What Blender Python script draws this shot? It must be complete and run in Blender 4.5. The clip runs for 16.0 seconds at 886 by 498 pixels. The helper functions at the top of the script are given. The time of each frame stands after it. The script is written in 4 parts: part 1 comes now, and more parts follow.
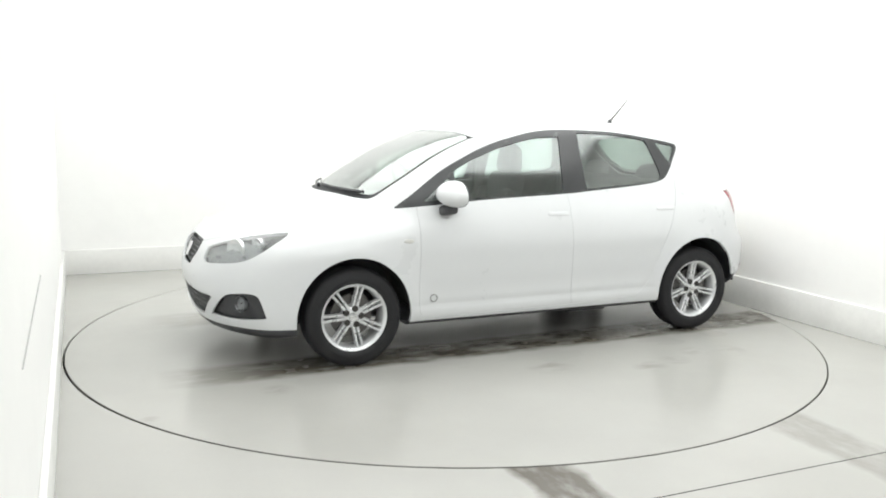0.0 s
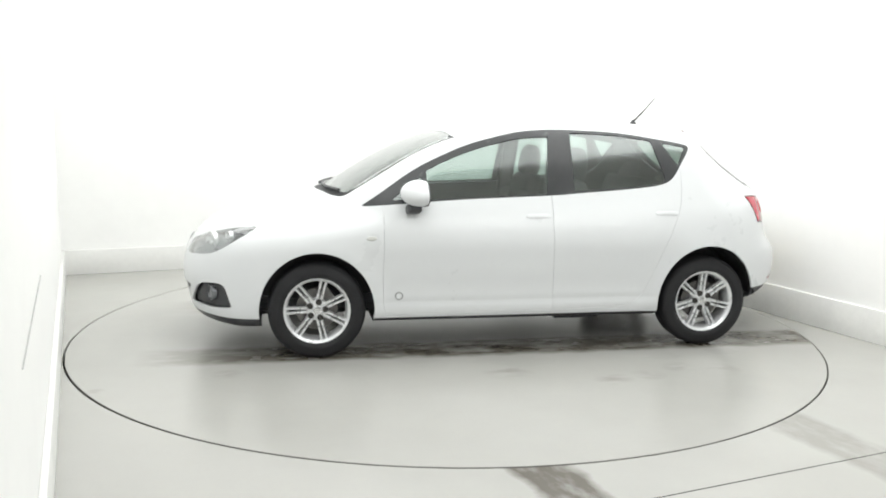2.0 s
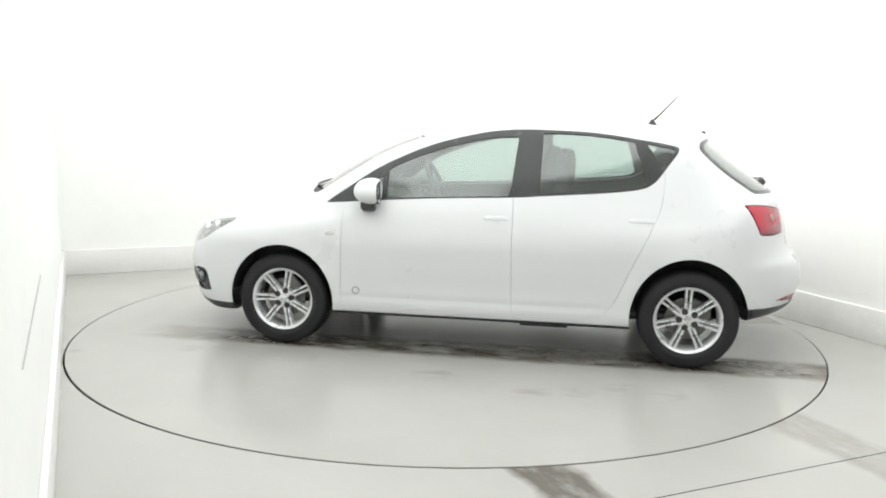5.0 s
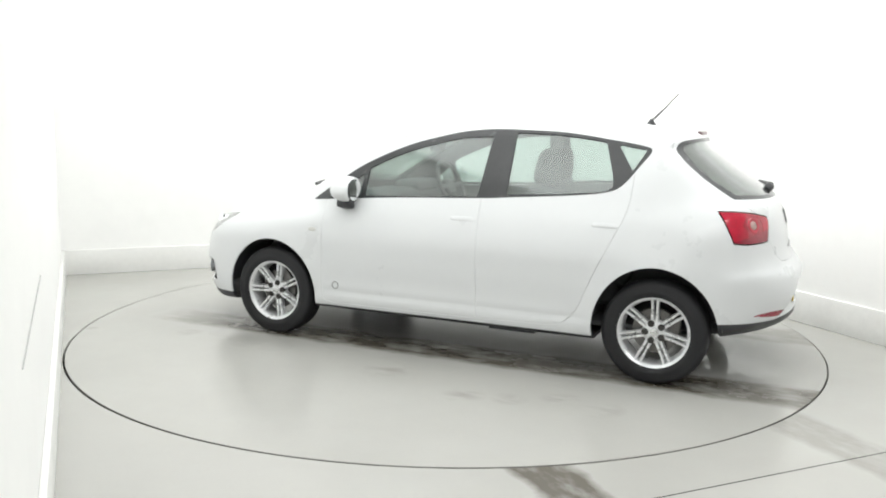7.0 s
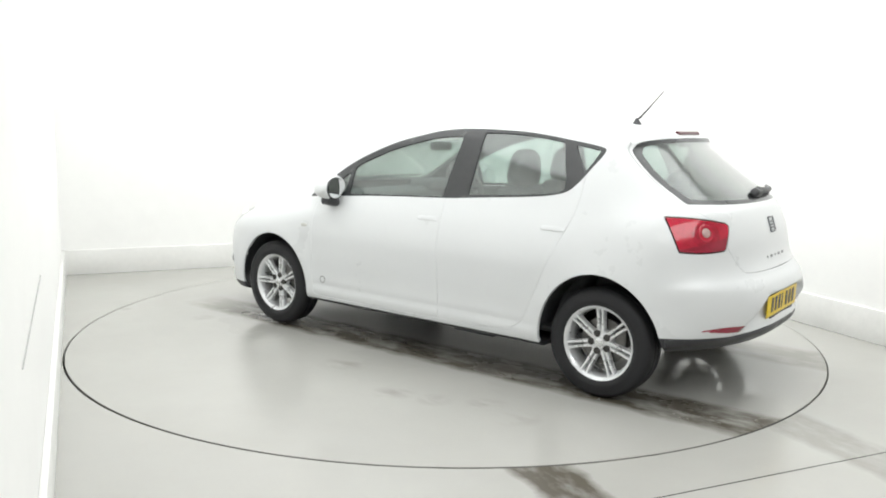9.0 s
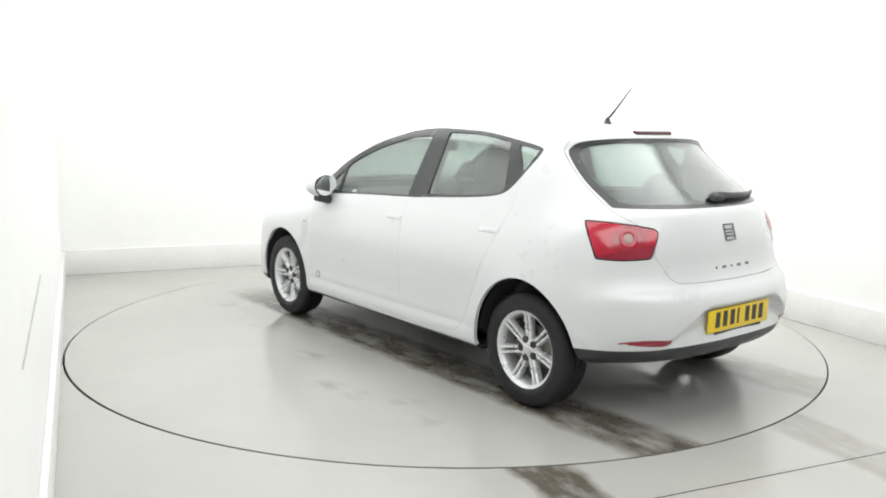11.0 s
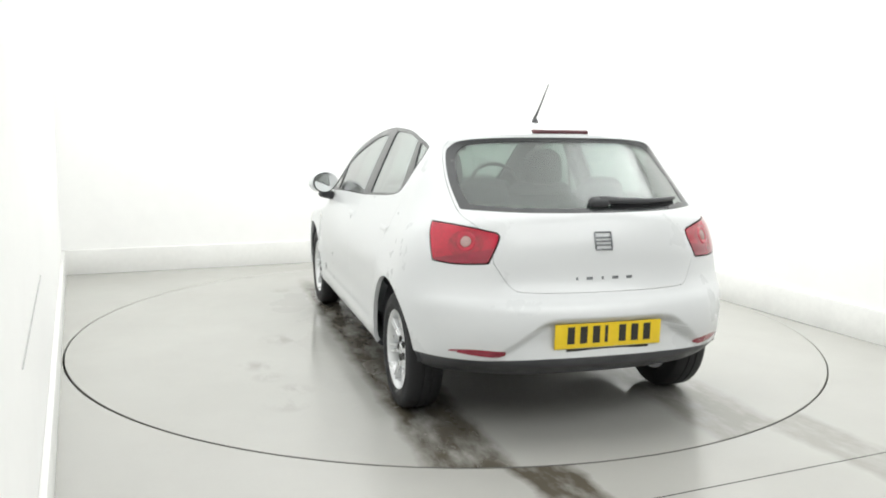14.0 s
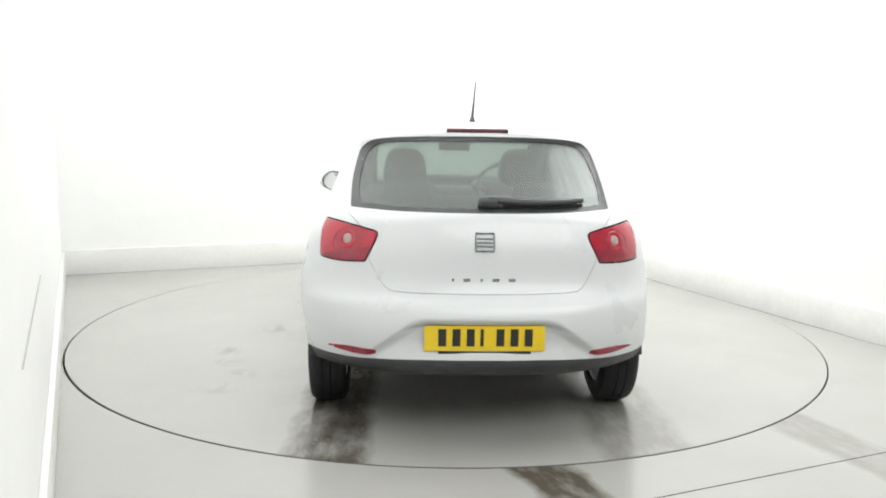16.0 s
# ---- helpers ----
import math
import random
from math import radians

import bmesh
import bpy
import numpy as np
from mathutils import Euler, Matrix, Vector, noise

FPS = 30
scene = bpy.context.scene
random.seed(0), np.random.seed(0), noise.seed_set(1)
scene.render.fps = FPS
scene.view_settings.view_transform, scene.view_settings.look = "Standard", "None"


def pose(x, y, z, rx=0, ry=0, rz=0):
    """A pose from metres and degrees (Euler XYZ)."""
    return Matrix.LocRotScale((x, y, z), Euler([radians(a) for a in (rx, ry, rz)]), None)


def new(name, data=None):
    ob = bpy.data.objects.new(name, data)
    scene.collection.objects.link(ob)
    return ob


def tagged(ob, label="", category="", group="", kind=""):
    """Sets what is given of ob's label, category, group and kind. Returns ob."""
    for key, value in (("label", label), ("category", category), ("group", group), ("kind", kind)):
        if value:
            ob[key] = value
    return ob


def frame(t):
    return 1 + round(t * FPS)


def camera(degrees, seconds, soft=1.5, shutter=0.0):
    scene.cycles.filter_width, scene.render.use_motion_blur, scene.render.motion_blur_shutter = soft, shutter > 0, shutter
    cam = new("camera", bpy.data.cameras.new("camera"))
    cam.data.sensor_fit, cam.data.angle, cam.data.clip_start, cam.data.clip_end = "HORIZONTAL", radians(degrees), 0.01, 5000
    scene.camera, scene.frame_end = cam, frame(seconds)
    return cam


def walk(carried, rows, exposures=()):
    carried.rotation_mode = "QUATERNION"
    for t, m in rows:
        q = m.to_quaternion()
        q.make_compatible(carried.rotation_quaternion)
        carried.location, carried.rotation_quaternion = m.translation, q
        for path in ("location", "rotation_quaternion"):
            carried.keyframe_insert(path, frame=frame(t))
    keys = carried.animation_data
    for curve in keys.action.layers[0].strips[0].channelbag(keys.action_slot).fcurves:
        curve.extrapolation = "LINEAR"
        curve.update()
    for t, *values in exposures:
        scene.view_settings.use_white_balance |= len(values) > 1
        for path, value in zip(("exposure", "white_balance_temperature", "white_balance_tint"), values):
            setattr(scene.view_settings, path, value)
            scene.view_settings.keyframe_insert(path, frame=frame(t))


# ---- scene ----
cam = camera(56.73, 16.0, soft=1.9)
EYE = (0, -5.653, 1.396)
CAMERA = pose(*EYE) @ pose(0, 0, 0, 0, 0, .276) @ pose(0, 0, 0, 90 - 8.653) @ pose(0, 0, 0, 0, 0, .888)
walk(cam, [(0, CAMERA), (16, CAMERA)])

# ---- light ----
ROOM = pose(0, 0, 0, 0, 0, 23.5)      # the booth stands askew to the camera
scene.view_settings.exposure = 0.0
world = bpy.data.worlds.new("world")
scene.world = world
world.use_nodes = True
world.node_tree.nodes["Background"].inputs[0].default_value = (.9, .95, 1, 1)
world.node_tree.nodes["Background"].inputs[1].default_value = .3


def area_lamp(name, m, w, d, watts, colour=(.985, 1, .99)):
    data = bpy.data.lights.new(name, "AREA")
    data.shape, data.size, data.size_y, data.energy, data.color = "RECTANGLE", w, d, watts, colour
    ob = new(name, data)
    ob.matrix_world = m
    return ob


area_lamp("ceiling_light", ROOM @ pose(0, 0, 2.97), 4.8, 5.3, 143)
# added fill without a known fixture, lifts the east wall and floor
area_lamp("ceiling_light_east", ROOM @ pose(1.5, 0, 2.95), 1.6, 5.2, 37)
# unseen fill added behind the camera for the car's near side and glass
area_lamp("entrance_light", ROOM @ pose(0, -5.2, 2.97), 4.0, 2.6, 101)


# ---- materials ----
def material(name, colour, rough=.5, metal=0, spec=.5, coat=0, emit=0):
    m = bpy.data.materials.new(name)
    m.use_nodes = True
    b = m.node_tree.nodes["Principled BSDF"]
    b.inputs["Base Color"].default_value = (*colour, 1)
    b.inputs["Roughness"].default_value, b.inputs["Metallic"].default_value = rough, metal
    b.inputs["Specular IOR Level"].default_value, b.inputs["Coat Weight"].default_value = spec, coat
    b.inputs["Coat Roughness"].default_value = .04
    return m


def node(m, kind, **values):
    n = m.node_tree.nodes.new(kind)
    for key, value in values.items():
        n.inputs[key.replace("_", " ")].default_value = value
    return n


def link(m, a, out, b, name):
    m.node_tree.links.new(a.outputs[out], b.inputs[name])


def noise_of(m, scale, detail=4, stretch=(1, 1, 1), where="Object", rough=.55):
    c = m.node_tree.nodes.new("ShaderNodeTexCoord")
    p = m.node_tree.nodes.new("ShaderNodeMapping")
    p.inputs["Scale"].default_value = stretch
    n = node(m, "ShaderNodeTexNoise", Scale=scale, Detail=detail, Roughness=rough)
    link(m, c, where, p, "Vector")
    link(m, p, "Vector", n, "Vector")
    return n


def spread(m, source, lo, hi, a=0.0, b=1.0, out="Fac"):
    """The source's values lo..hi brought to a..b, clamped."""
    r = m.node_tree.nodes.new("ShaderNodeMapRange")
    r.inputs["From Min"].default_value, r.inputs["From Max"].default_value = lo, hi
    r.inputs["To Min"].default_value, r.inputs["To Max"].default_value = a, b
    link(m, source, out, r, "Value")
    return r


def vary(m, scale=6, amount=.12, rough=.1, bump=0.0, bump_scale=80, stretch=(1, 1, 1)):
    """Soft colour and gloss variation at two scales, and a fine relief."""
    b = m.node_tree.nodes["Principled BSDF"]
    base = tuple(b.inputs["Base Color"].default_value)
    r0 = b.inputs["Roughness"].default_value
    big, fine = noise_of(m, scale, 5, stretch), noise_of(m, scale * 9, 3, stretch)
    add = m.node_tree.nodes.new("ShaderNodeMath")
    add.operation = "ADD"
    link(m, spread(m, big, .3, .7, 0, .65), "Result", add, 0)
    link(m, spread(m, fine, .3, .7, 0, .35), "Result", add, 1)
    mix = m.node_tree.nodes.new("ShaderNodeMix")
    mix.data_type = "RGBA"
    mix.inputs[6].default_value = tuple(c * (1 - amount) for c in base[:3]) + (1,)
    mix.inputs[7].default_value = tuple(min(1, c * (1 + amount * .6)) for c in base[:3]) + (1,)
    link(m, add, 0, mix, 0)
    m.node_tree.links.new(mix.outputs[2], b.inputs["Base Color"])
    link(m, spread(m, big, .3, .7, max(0, r0 - rough), min(1, r0 + rough)), "Result", b, "Roughness")
    if bump:
        bp = node(m, "ShaderNodeBump", Strength=bump, Distance=.002)
        link(m, noise_of(m, bump_scale, 4, stretch), "Fac", bp, "Height")
        link(m, bp, "Normal", b, "Normal")
    return m


def math2(m, op, a, b):
    n = m.node_tree.nodes.new("ShaderNodeMath")
    n.operation = op
    for i, v in enumerate((a, b)):
        if isinstance(v, (int, float)):
            n.inputs[i].default_value = v
        else:
            m.node_tree.links.new(v, n.inputs[i])
    return n.outputs[0]


def floor_material(name, track_y, x_from, x_to, along="X", broken_range=(0, 1), stains=(), puddles=()):
    """Sealed pale screed, glossy, worn in patches, with dirty wheel tracks at the given offsets."""
    m = material(name, (.42, .42, .395), .16, spec=.6)
    b = m.node_tree.nodes["Principled BSDF"]
    coord = m.node_tree.nodes.new("ShaderNodeTexCoord")
    sep = m.node_tree.nodes.new("ShaderNodeSeparateXYZ")
    link(m, coord, "Object", sep, 0)
    lengthwise, across = (sep.outputs["X"], sep.outputs["Y"]) if along == "X" else (sep.outputs["Y"], sep.outputs["X"])
    big, mid = noise_of(m, .9, 5), noise_of(m, 5, 6)
    streak = noise_of(m, 3.4, 7, (1, 2.4, 1) if along == "X" else (2.4, 1, 1), rough=.6)
    grit = noise_of(m, 60, 3)
    tracks = None
    for y, half, weight in track_y:
        d = math2(m, "ABSOLUTE", math2(m, "SUBTRACT", across, y), 0)
        wobble = math2(m, "MULTIPLY", math2(m, "SUBTRACT", mid.outputs["Fac"], .5), .10)
        d = math2(m, "ADD", d, wobble)
        band = math2(m, "MULTIPLY", math2(m, "MINIMUM", math2(m, "MAXIMUM", math2(m, "MULTIPLY", math2(m, "SUBTRACT", 1.0, math2(m, "DIVIDE", d, half)), 2.8), 0), 1), weight)
        tracks = band if tracks is None else math2(m, "MAXIMUM", tracks, band)
    ends = m.node_tree.nodes.new("ShaderNodeMapRange")
    m.node_tree.links.new(lengthwise, ends.inputs["Value"])
    ends.inputs["From Min"].default_value, ends.inputs["From Max"].default_value = x_from, x_to
    tracks = math2(m, "MULTIPLY", tracks, ends.outputs["Result"])
    broken = spread(m, streak, .30, .54, *broken_range).outputs["Result"]
    dirt_and_shade = math2(m, "MULTIPLY", tracks, broken)
    for x, y, r in stains:
        far = node(m, "ShaderNodeVectorMath")
        far.operation = "DISTANCE"
        link(m, coord, "Object", far, 0)
        far.inputs[1].default_value = (x, y, 0)
        near = math2(m, "MULTIPLY", math2(m, "SUBTRACT", 1.0, math2(m, "DIVIDE", far.outputs["Value"], r)), spread(m, streak, .42, .6, 0, .32).outputs["Result"])
        dirt_and_shade = math2(m, "MAXIMUM", dirt_and_shade, near)
    dirt_and_shade = math2(m, "MINIMUM", dirt_and_shade, 1)
    clean = m.node_tree.nodes.new("ShaderNodeMix")
    clean.data_type = "RGBA"
    clean.inputs[6].default_value, clean.inputs[7].default_value = (.405, .401, .376, 1), (.450, .446, .420, 1)
    tone = math2(m, "ADD", math2(m, "MULTIPLY", spread(m, big, .35, .65).outputs["Result"], .7), math2(m, "MULTIPLY", grit.outputs["Fac"], .3))
    m.node_tree.links.new(tone, clean.inputs[0])
    mix = m.node_tree.nodes.new("ShaderNodeMix")
    mix.data_type = "RGBA"
    m.node_tree.links.new(clean.outputs[2], mix.inputs[6])
    mix.inputs[7].default_value = (.10, .088, .068, 1)
    m.node_tree.links.new(dirt_and_shade, mix.inputs[0])
    m.node_tree.links.new(mix.outputs[2], b.inputs["Base Color"])
    gloss = math2(m, "ADD", spread(m, big, .35, .65, .215, .25).outputs["Result"], spread(m, mid, .4, .7, 0, .018).outputs["Result"])
    gloss = math2(m, "ADD", gloss, math2(m, "MULTIPLY", dirt_and_shade, .03))
    wet = None
    for x, y, r in puddles:
        far = node(m, "ShaderNodeVectorMath")
        far.operation = "DISTANCE"
        link(m, coord, "Object", far, 0)
        far.inputs[1].default_value = (x, y, 0)
        rim = math2(m, "SUBTRACT", math2(m, "MULTIPLY", math2(m, "SUBTRACT", streak.outputs["Fac"], .42), 4.0), math2(m, "POWER", math2(m, "DIVIDE", far.outputs["Value"], r), 2))
        pool = math2(m, "MINIMUM", math2(m, "MAXIMUM", math2(m, "MULTIPLY", math2(m, "ADD", rim, .55), 5.0), 0), 1)
        wet = pool if wet is None else math2(m, "MAXIMUM", wet, pool)
    if wet is not None:
        gloss = math2(m, "MAXIMUM", math2(m, "SUBTRACT", gloss, math2(m, "MULTIPLY", wet, .4)), .075)
    m.node_tree.links.new(gloss, b.inputs["Roughness"])
    bp = node(m, "ShaderNodeBump", Strength=.06, Distance=.002)
    link(m, noise_of(m, 14, 5), "Fac", bp, "Height")
    if wet is not None:
        m.node_tree.links.new(math2(m, "MULTIPLY", math2(m, "SUBTRACT", 1.0, wet), .06), bp.inputs["Strength"])
    link(m, bp, "Normal", b, "Normal")
    return m


def glass_material(name, tint, gloss=.09, least=.10, grow=1.7):
    """Thin tinted pane: clear but for its tint, with a real surface gloss."""
    m = bpy.data.materials.new(name)
    m.use_nodes = True
    t = m.node_tree
    t.nodes.remove(t.nodes["Principled BSDF"])
    clear, shine, mix, f = (t.nodes.new("ShaderNode" + k) for k in ("BsdfTransparent", "BsdfGlossy", "MixShader", "LayerWeight"))
    clear.inputs[0].default_value = (*tint, 1)
    shine.inputs["Roughness"].default_value = gloss
    f.inputs["Blend"].default_value = .5
    boost = math2(m, "MINIMUM", math2(m, "ADD", math2(m, "MULTIPLY", math2(m, "POWER", f.outputs["Facing"], 4), grow), least), 1)
    t.links.new(boost, mix.inputs[0])
    t.links.new(clear.outputs[0], mix.inputs[1])
    t.links.new(shine.outputs[0], mix.inputs[2])
    t.links.new(mix.outputs[0], t.nodes["Material Output"].inputs[0])
    return m


PAINT = vary(material("white_paint", (.70, .715, .725), .28, spec=.5, coat=.3), 3, .012, .01)
TRIM_IN = vary(material("cabin_trim", (.085, .088, .09), .75), 20, .2, .1, .3, 300)
SEAT = vary(material("seat_cloth", (.085, .088, .092), .9, spec=.2), 30, .25, .05, .5, 500)
PLASTIC = vary(material("black_plastic", (.045, .046, .050), .42), 14, .25, .12, .25, 260)
GLOSS_BLACK = vary(material("black_frame", (.040, .042, .044), .22, spec=.5), 8, .15, .06)
RUBBER = vary(material("tyre_rubber", (.018, .018, .020), .62, spec=.35), 18, .3, .1, .35, 180)
ALLOY = vary(material("silver_alloy", (.74, .75, .76), .32, metal=.55), 12, .08, .08)
STEEL = vary(material("brake_steel", (.16, .155, .15), .4, metal=1), 20, .3, .12, .2, 200)
CHROME = vary(material("chrome", (.75, .76, .77), .12, metal=1), 12, .05, .04)
SATIN = vary(material("satin_reflector", (.85, .86, .86), .34, metal=.7), 12, .05, .04)
DARK_METAL = vary(material("emblem_metal", (.22, .23, .24), .3, metal=.8), 30, .2, .08)
RED_LENS = vary(material("red_lens", (.50, .012, .040), .12, spec=.6, coat=.5), 9, .4, .05)
BOWL_RED = vary(material("bowl_red_lens", (.40, .010, .034), .10, spec=.7, coat=.5), 45, .55, .05)
REFLECT_RED = vary(material("dim_red_lens", (.30, .012, .035), .16, spec=.6, coat=.4), 25, .3, .05)
DARK_RED = vary(material("dark_red_lens", (.075, .008, .015), .32, coat=0), 25, .2, .04)
PALE_LENS = vary(material("frosted_lens", (.50, .34, .32), .25), 60, .2, .05)
YELLOW = vary(material("yellow_plate", (.93, .66, .025), .35), 20, .06, .05)
INK = vary(material("black_print", (.03, .028, .025), .4), 40, .2, .05)
LAMP_SHELL = vary(material("headlamp_shell", (.34, .345, .35), .32, metal=.5), 20, .25, .08)
LAMP_DARK = vary(material("headlamp_lid", (.035, .035, .038), .4), 20, .2, .08)
AMBER = vary(material("pale_amber", (.60, .60, .57), .2), 40, .1, .05)
GREY_TRIM = vary(material("pillar_lining", (.22, .22, .215), .7), 20, .1, .1)
WINDOW = glass_material("window_glass", (.78, .845, .82), .09, .13, 1.1)
REAR_GLASS = glass_material("rear_glass", (.62, .68, .65), .14, .07, 1.3)
SCREEN = glass_material("windscreen_glass", (.82, .885, .855), .08, .24, .8)
FRIT = vary(material("screen_border", (.03, .031, .033), .5, spec=.2), 8, .1, .05)
CLEAR = glass_material("lamp_glass", (.95, .96, .96), .04, .05)
MIRROR = vary(material("mirror_glass", (.82, .84, .84), .05, metal=1), 10, .02, .01)
WALL = vary(material("white_wall", (.92, .92, .908), .7, spec=.25), 1.2, .03, .06, .1, 40)
CEILING = vary(material("white_ceiling", (.88, .88, .87), .8, spec=.2), 1.5, .03, .05)
# east copy of the board paint, its tone standing in for the different light
KICK = vary(material("grey_board", (.84, .84, .82), .45), 2.5, .08, .1, .15, 60)
KICK_WHITE = vary(material("white_board", (.83, .83, .81), .45), 2.5, .07, .1, .15, 60)
# table tracks: tyre grime plus the car's dark reflection and shade, painted in
TABLE_FLOOR = floor_material("turntable_screed", ((-.76, .25, .45), (.625, .205, .98)), 2.0, 1.3, broken_range=(.22, 1), stains=((-.15, 1.17, .16), (-.7, 1.36, .13), (-.94, 1.31, .11), (-1.18, 1.2, .12), (-1.4, 1.26, .14), (1.66, .61, .2), (1.42, 1.0, .1), (2.07, 1.22, .06)),
                             puddles=((-1.76, .70, .16), (-1.62, .9, .12), (.95, .96, .17), (.72, 1.02, .12), (1.2, .9, .13), (-1.62, -.38, .24), (-1.9, .12, .3), (-1.15, .86, .16), (-.25, .86, .26), (.35, .8, .2)))
BOOTH_FLOOR = floor_material("booth_screed", ((-.605, .15, 1), (.79, .17, .34)), -1.5, -2.3, "Y", (.3, 1))
PIT = material("pit_dark", (.02, .02, .02), .9)
JOINT = vary(material("joint_line", (.42, .42, .41), .7), 20, .2, .1)


# ---- mesh helpers ----
def part(name, bm, mat, parent=None, label="", smooth_angle=35, m=None):
    """Links a bmesh as one mesh object under a thing or a part."""
    me = bpy.data.meshes.new(name)
    bm.normal_update()
    bm.to_mesh(me)
    bm.free()
    for one in (mat if isinstance(mat, (list, tuple)) else [mat]):
        me.materials.append(one)
    if smooth_angle:
        me.polygons.foreach_set("use_smooth", [True] * len(me.polygons))
        me.set_sharp_from_angle(angle=radians(smooth_angle))
    ob = new(name, me)
    ob.parent = parent
    if m is not None:
        ob.matrix_basis = m
    return tagged(ob, label)


def again(ob, m, parent=None):
    """Another object on the same mesh."""
    o = new(ob.name.split(".")[0], ob.data)
    o.parent = parent or ob.parent
    o.matrix_basis = m
    if "label" in ob:
        o["label"] = ob["label"]
    return o


def rbox(sx, sy, sz, bevel=.01, m=None, segments=3, taper=1.0, bm=None):
    """A box with rounded edges, its top drawn in by taper."""
    b = bmesh.new()
    bmesh.ops.create_cube(b, size=1, matrix=Matrix.Diagonal((sx, sy, sz, 1)))
    for v in b.verts:
        if v.co.z > 0:
            v.co.x *= taper
            v.co.y *= taper
    if bevel:
        bmesh.ops.bevel(b, geom=b.edges[:], offset=bevel, segments=segments, affect="EDGES", profile=.5)
    if m is not None:
        b.transform(m)
    return merge(bm, b)


def merge(bm, b):
    if bm is None:
        return b
    me = bpy.data.meshes.new("tmp")
    b.to_mesh(me)
    b.free()
    bm.from_mesh(me)
    bpy.data.meshes.remove(me)
    return bm


def lathe(rows, steps=64, axis_y=True, start=0.0, turn=360.0, close=True, bm=None):
    """Rows of (radius, height) turned about the y axis (or z)."""
    b = bmesh.new()
    full = abs(turn - 360) < 1e-6
    n = steps if full else steps + 1
    rings = []
    for i in range(n):
        a = radians(start + turn * i / steps)
        rings.append([b.verts.new((r * math.cos(a), h, r * math.sin(a)) if axis_y else (r * math.cos(a), r * math.sin(a), h)) for r, h in rows])
    for i in range(n if full else n - 1):
        p, q = rings[i], rings[(i + 1) % n]
        for j in range(len(rows) - 1):
            b.faces.new((p[j], p[j + 1], q[j + 1], q[j]))
    bmesh.ops.remove_doubles(b, verts=b.verts[:], dist=1e-5)
    bmesh.ops.recalc_face_normals(b, faces=b.faces[:])
    return merge(bm, b)


def plate(outline, depth, bevel=0.0, m=None, bm=None):
    """A flat outline in x, y with thickness along z, centred."""
    b = bmesh.new()
    f = b.faces.new([b.verts.new((x, y, -depth / 2)) for x, y in outline])
    r = bmesh.ops.extrude_face_region(b, geom=[f])
    bmesh.ops.translate(b, verts=[v for v in r["geom"] if isinstance(v, bmesh.types.BMVert)], vec=(0, 0, depth))
    bmesh.ops.recalc_face_normals(b, faces=b.faces[:])
    if bevel:
        bmesh.ops.bevel(b, geom=b.edges[:], offset=bevel, segments=2, affect="EDGES", profile=.5)
    if m is not None:
        b.transform(m)
    return merge(bm, b)


def rod(points, radius, sides=10, bm=None, end=None):
    """A round bar along points, thinning to end at its tip."""
    b = bmesh.new()
    pts = [Vector(p) for p in points]
    rings = []
    for i, p in enumerate(pts):
        d = (pts[min(i + 1, len(pts) - 1)] - pts[max(i - 1, 0)]).normalized()
        s = d.orthogonal().normalized()
        t = d.cross(s)
        r = radius if end is None else radius + (end - radius) * i / (len(pts) - 1)
        rings.append([b.verts.new(p + r * (math.cos(a) * s + math.sin(a) * t)) for a in [2 * math.pi * k / sides for k in range(sides)]])
    for p, q in zip(rings, rings[1:]):
        for k in range(sides):
            b.faces.new((p[k], p[(k + 1) % sides], q[(k + 1) % sides], q[k]))
    b.faces.new(rings[0][::-1])
    b.faces.new(rings[-1])
    bmesh.ops.recalc_face_normals(b, faces=b.faces[:])
    return merge(bm, b)


# ---- the booth ----
TABLE_R = 2.4515


def structure(ob, label):
    return tagged(ob, label, kind="structure")


def slab_with_hole(name, u0, u1, v0, v1, radius, depth, mat):
    """A floor slab with a round hole about the origin."""
    b = bmesh.new()
    angles = sorted([2 * math.pi * k / 180 for k in range(180)] + [math.atan2(v, u) % (2 * math.pi) for u in (u0, u1) for v in (v0, v1)])
    rings = []
    for a in angles:
        c, s = math.cos(a), math.sin(a)
        reach = min([(u1 if c > 0 else u0) / c if abs(c) > 1e-9 else 1e9, (v1 if s > 0 else v0) / s if abs(s) > 1e-9 else 1e9])
        gap = radius + .002 + .0034 * (1 + math.cos(a - radians(200)))
        ring = [(gap * c, gap * s, -depth), (gap * c, gap * s, -.002), ((gap + .002) * c, (gap + .002) * s, 0), (reach * c, reach * s, 0)]
        rings.append([b.verts.new(p) for p in ring])
    for p, q in zip(rings, rings[1:] + rings[:1]):
        for j in range(3):
            b.faces.new((p[j], p[j + 1], q[j + 1], q[j]))
    bmesh.ops.recalc_face_normals(b, faces=b.faces[:])
    return part(name, b, mat, m=ROOM, smooth_angle=0)


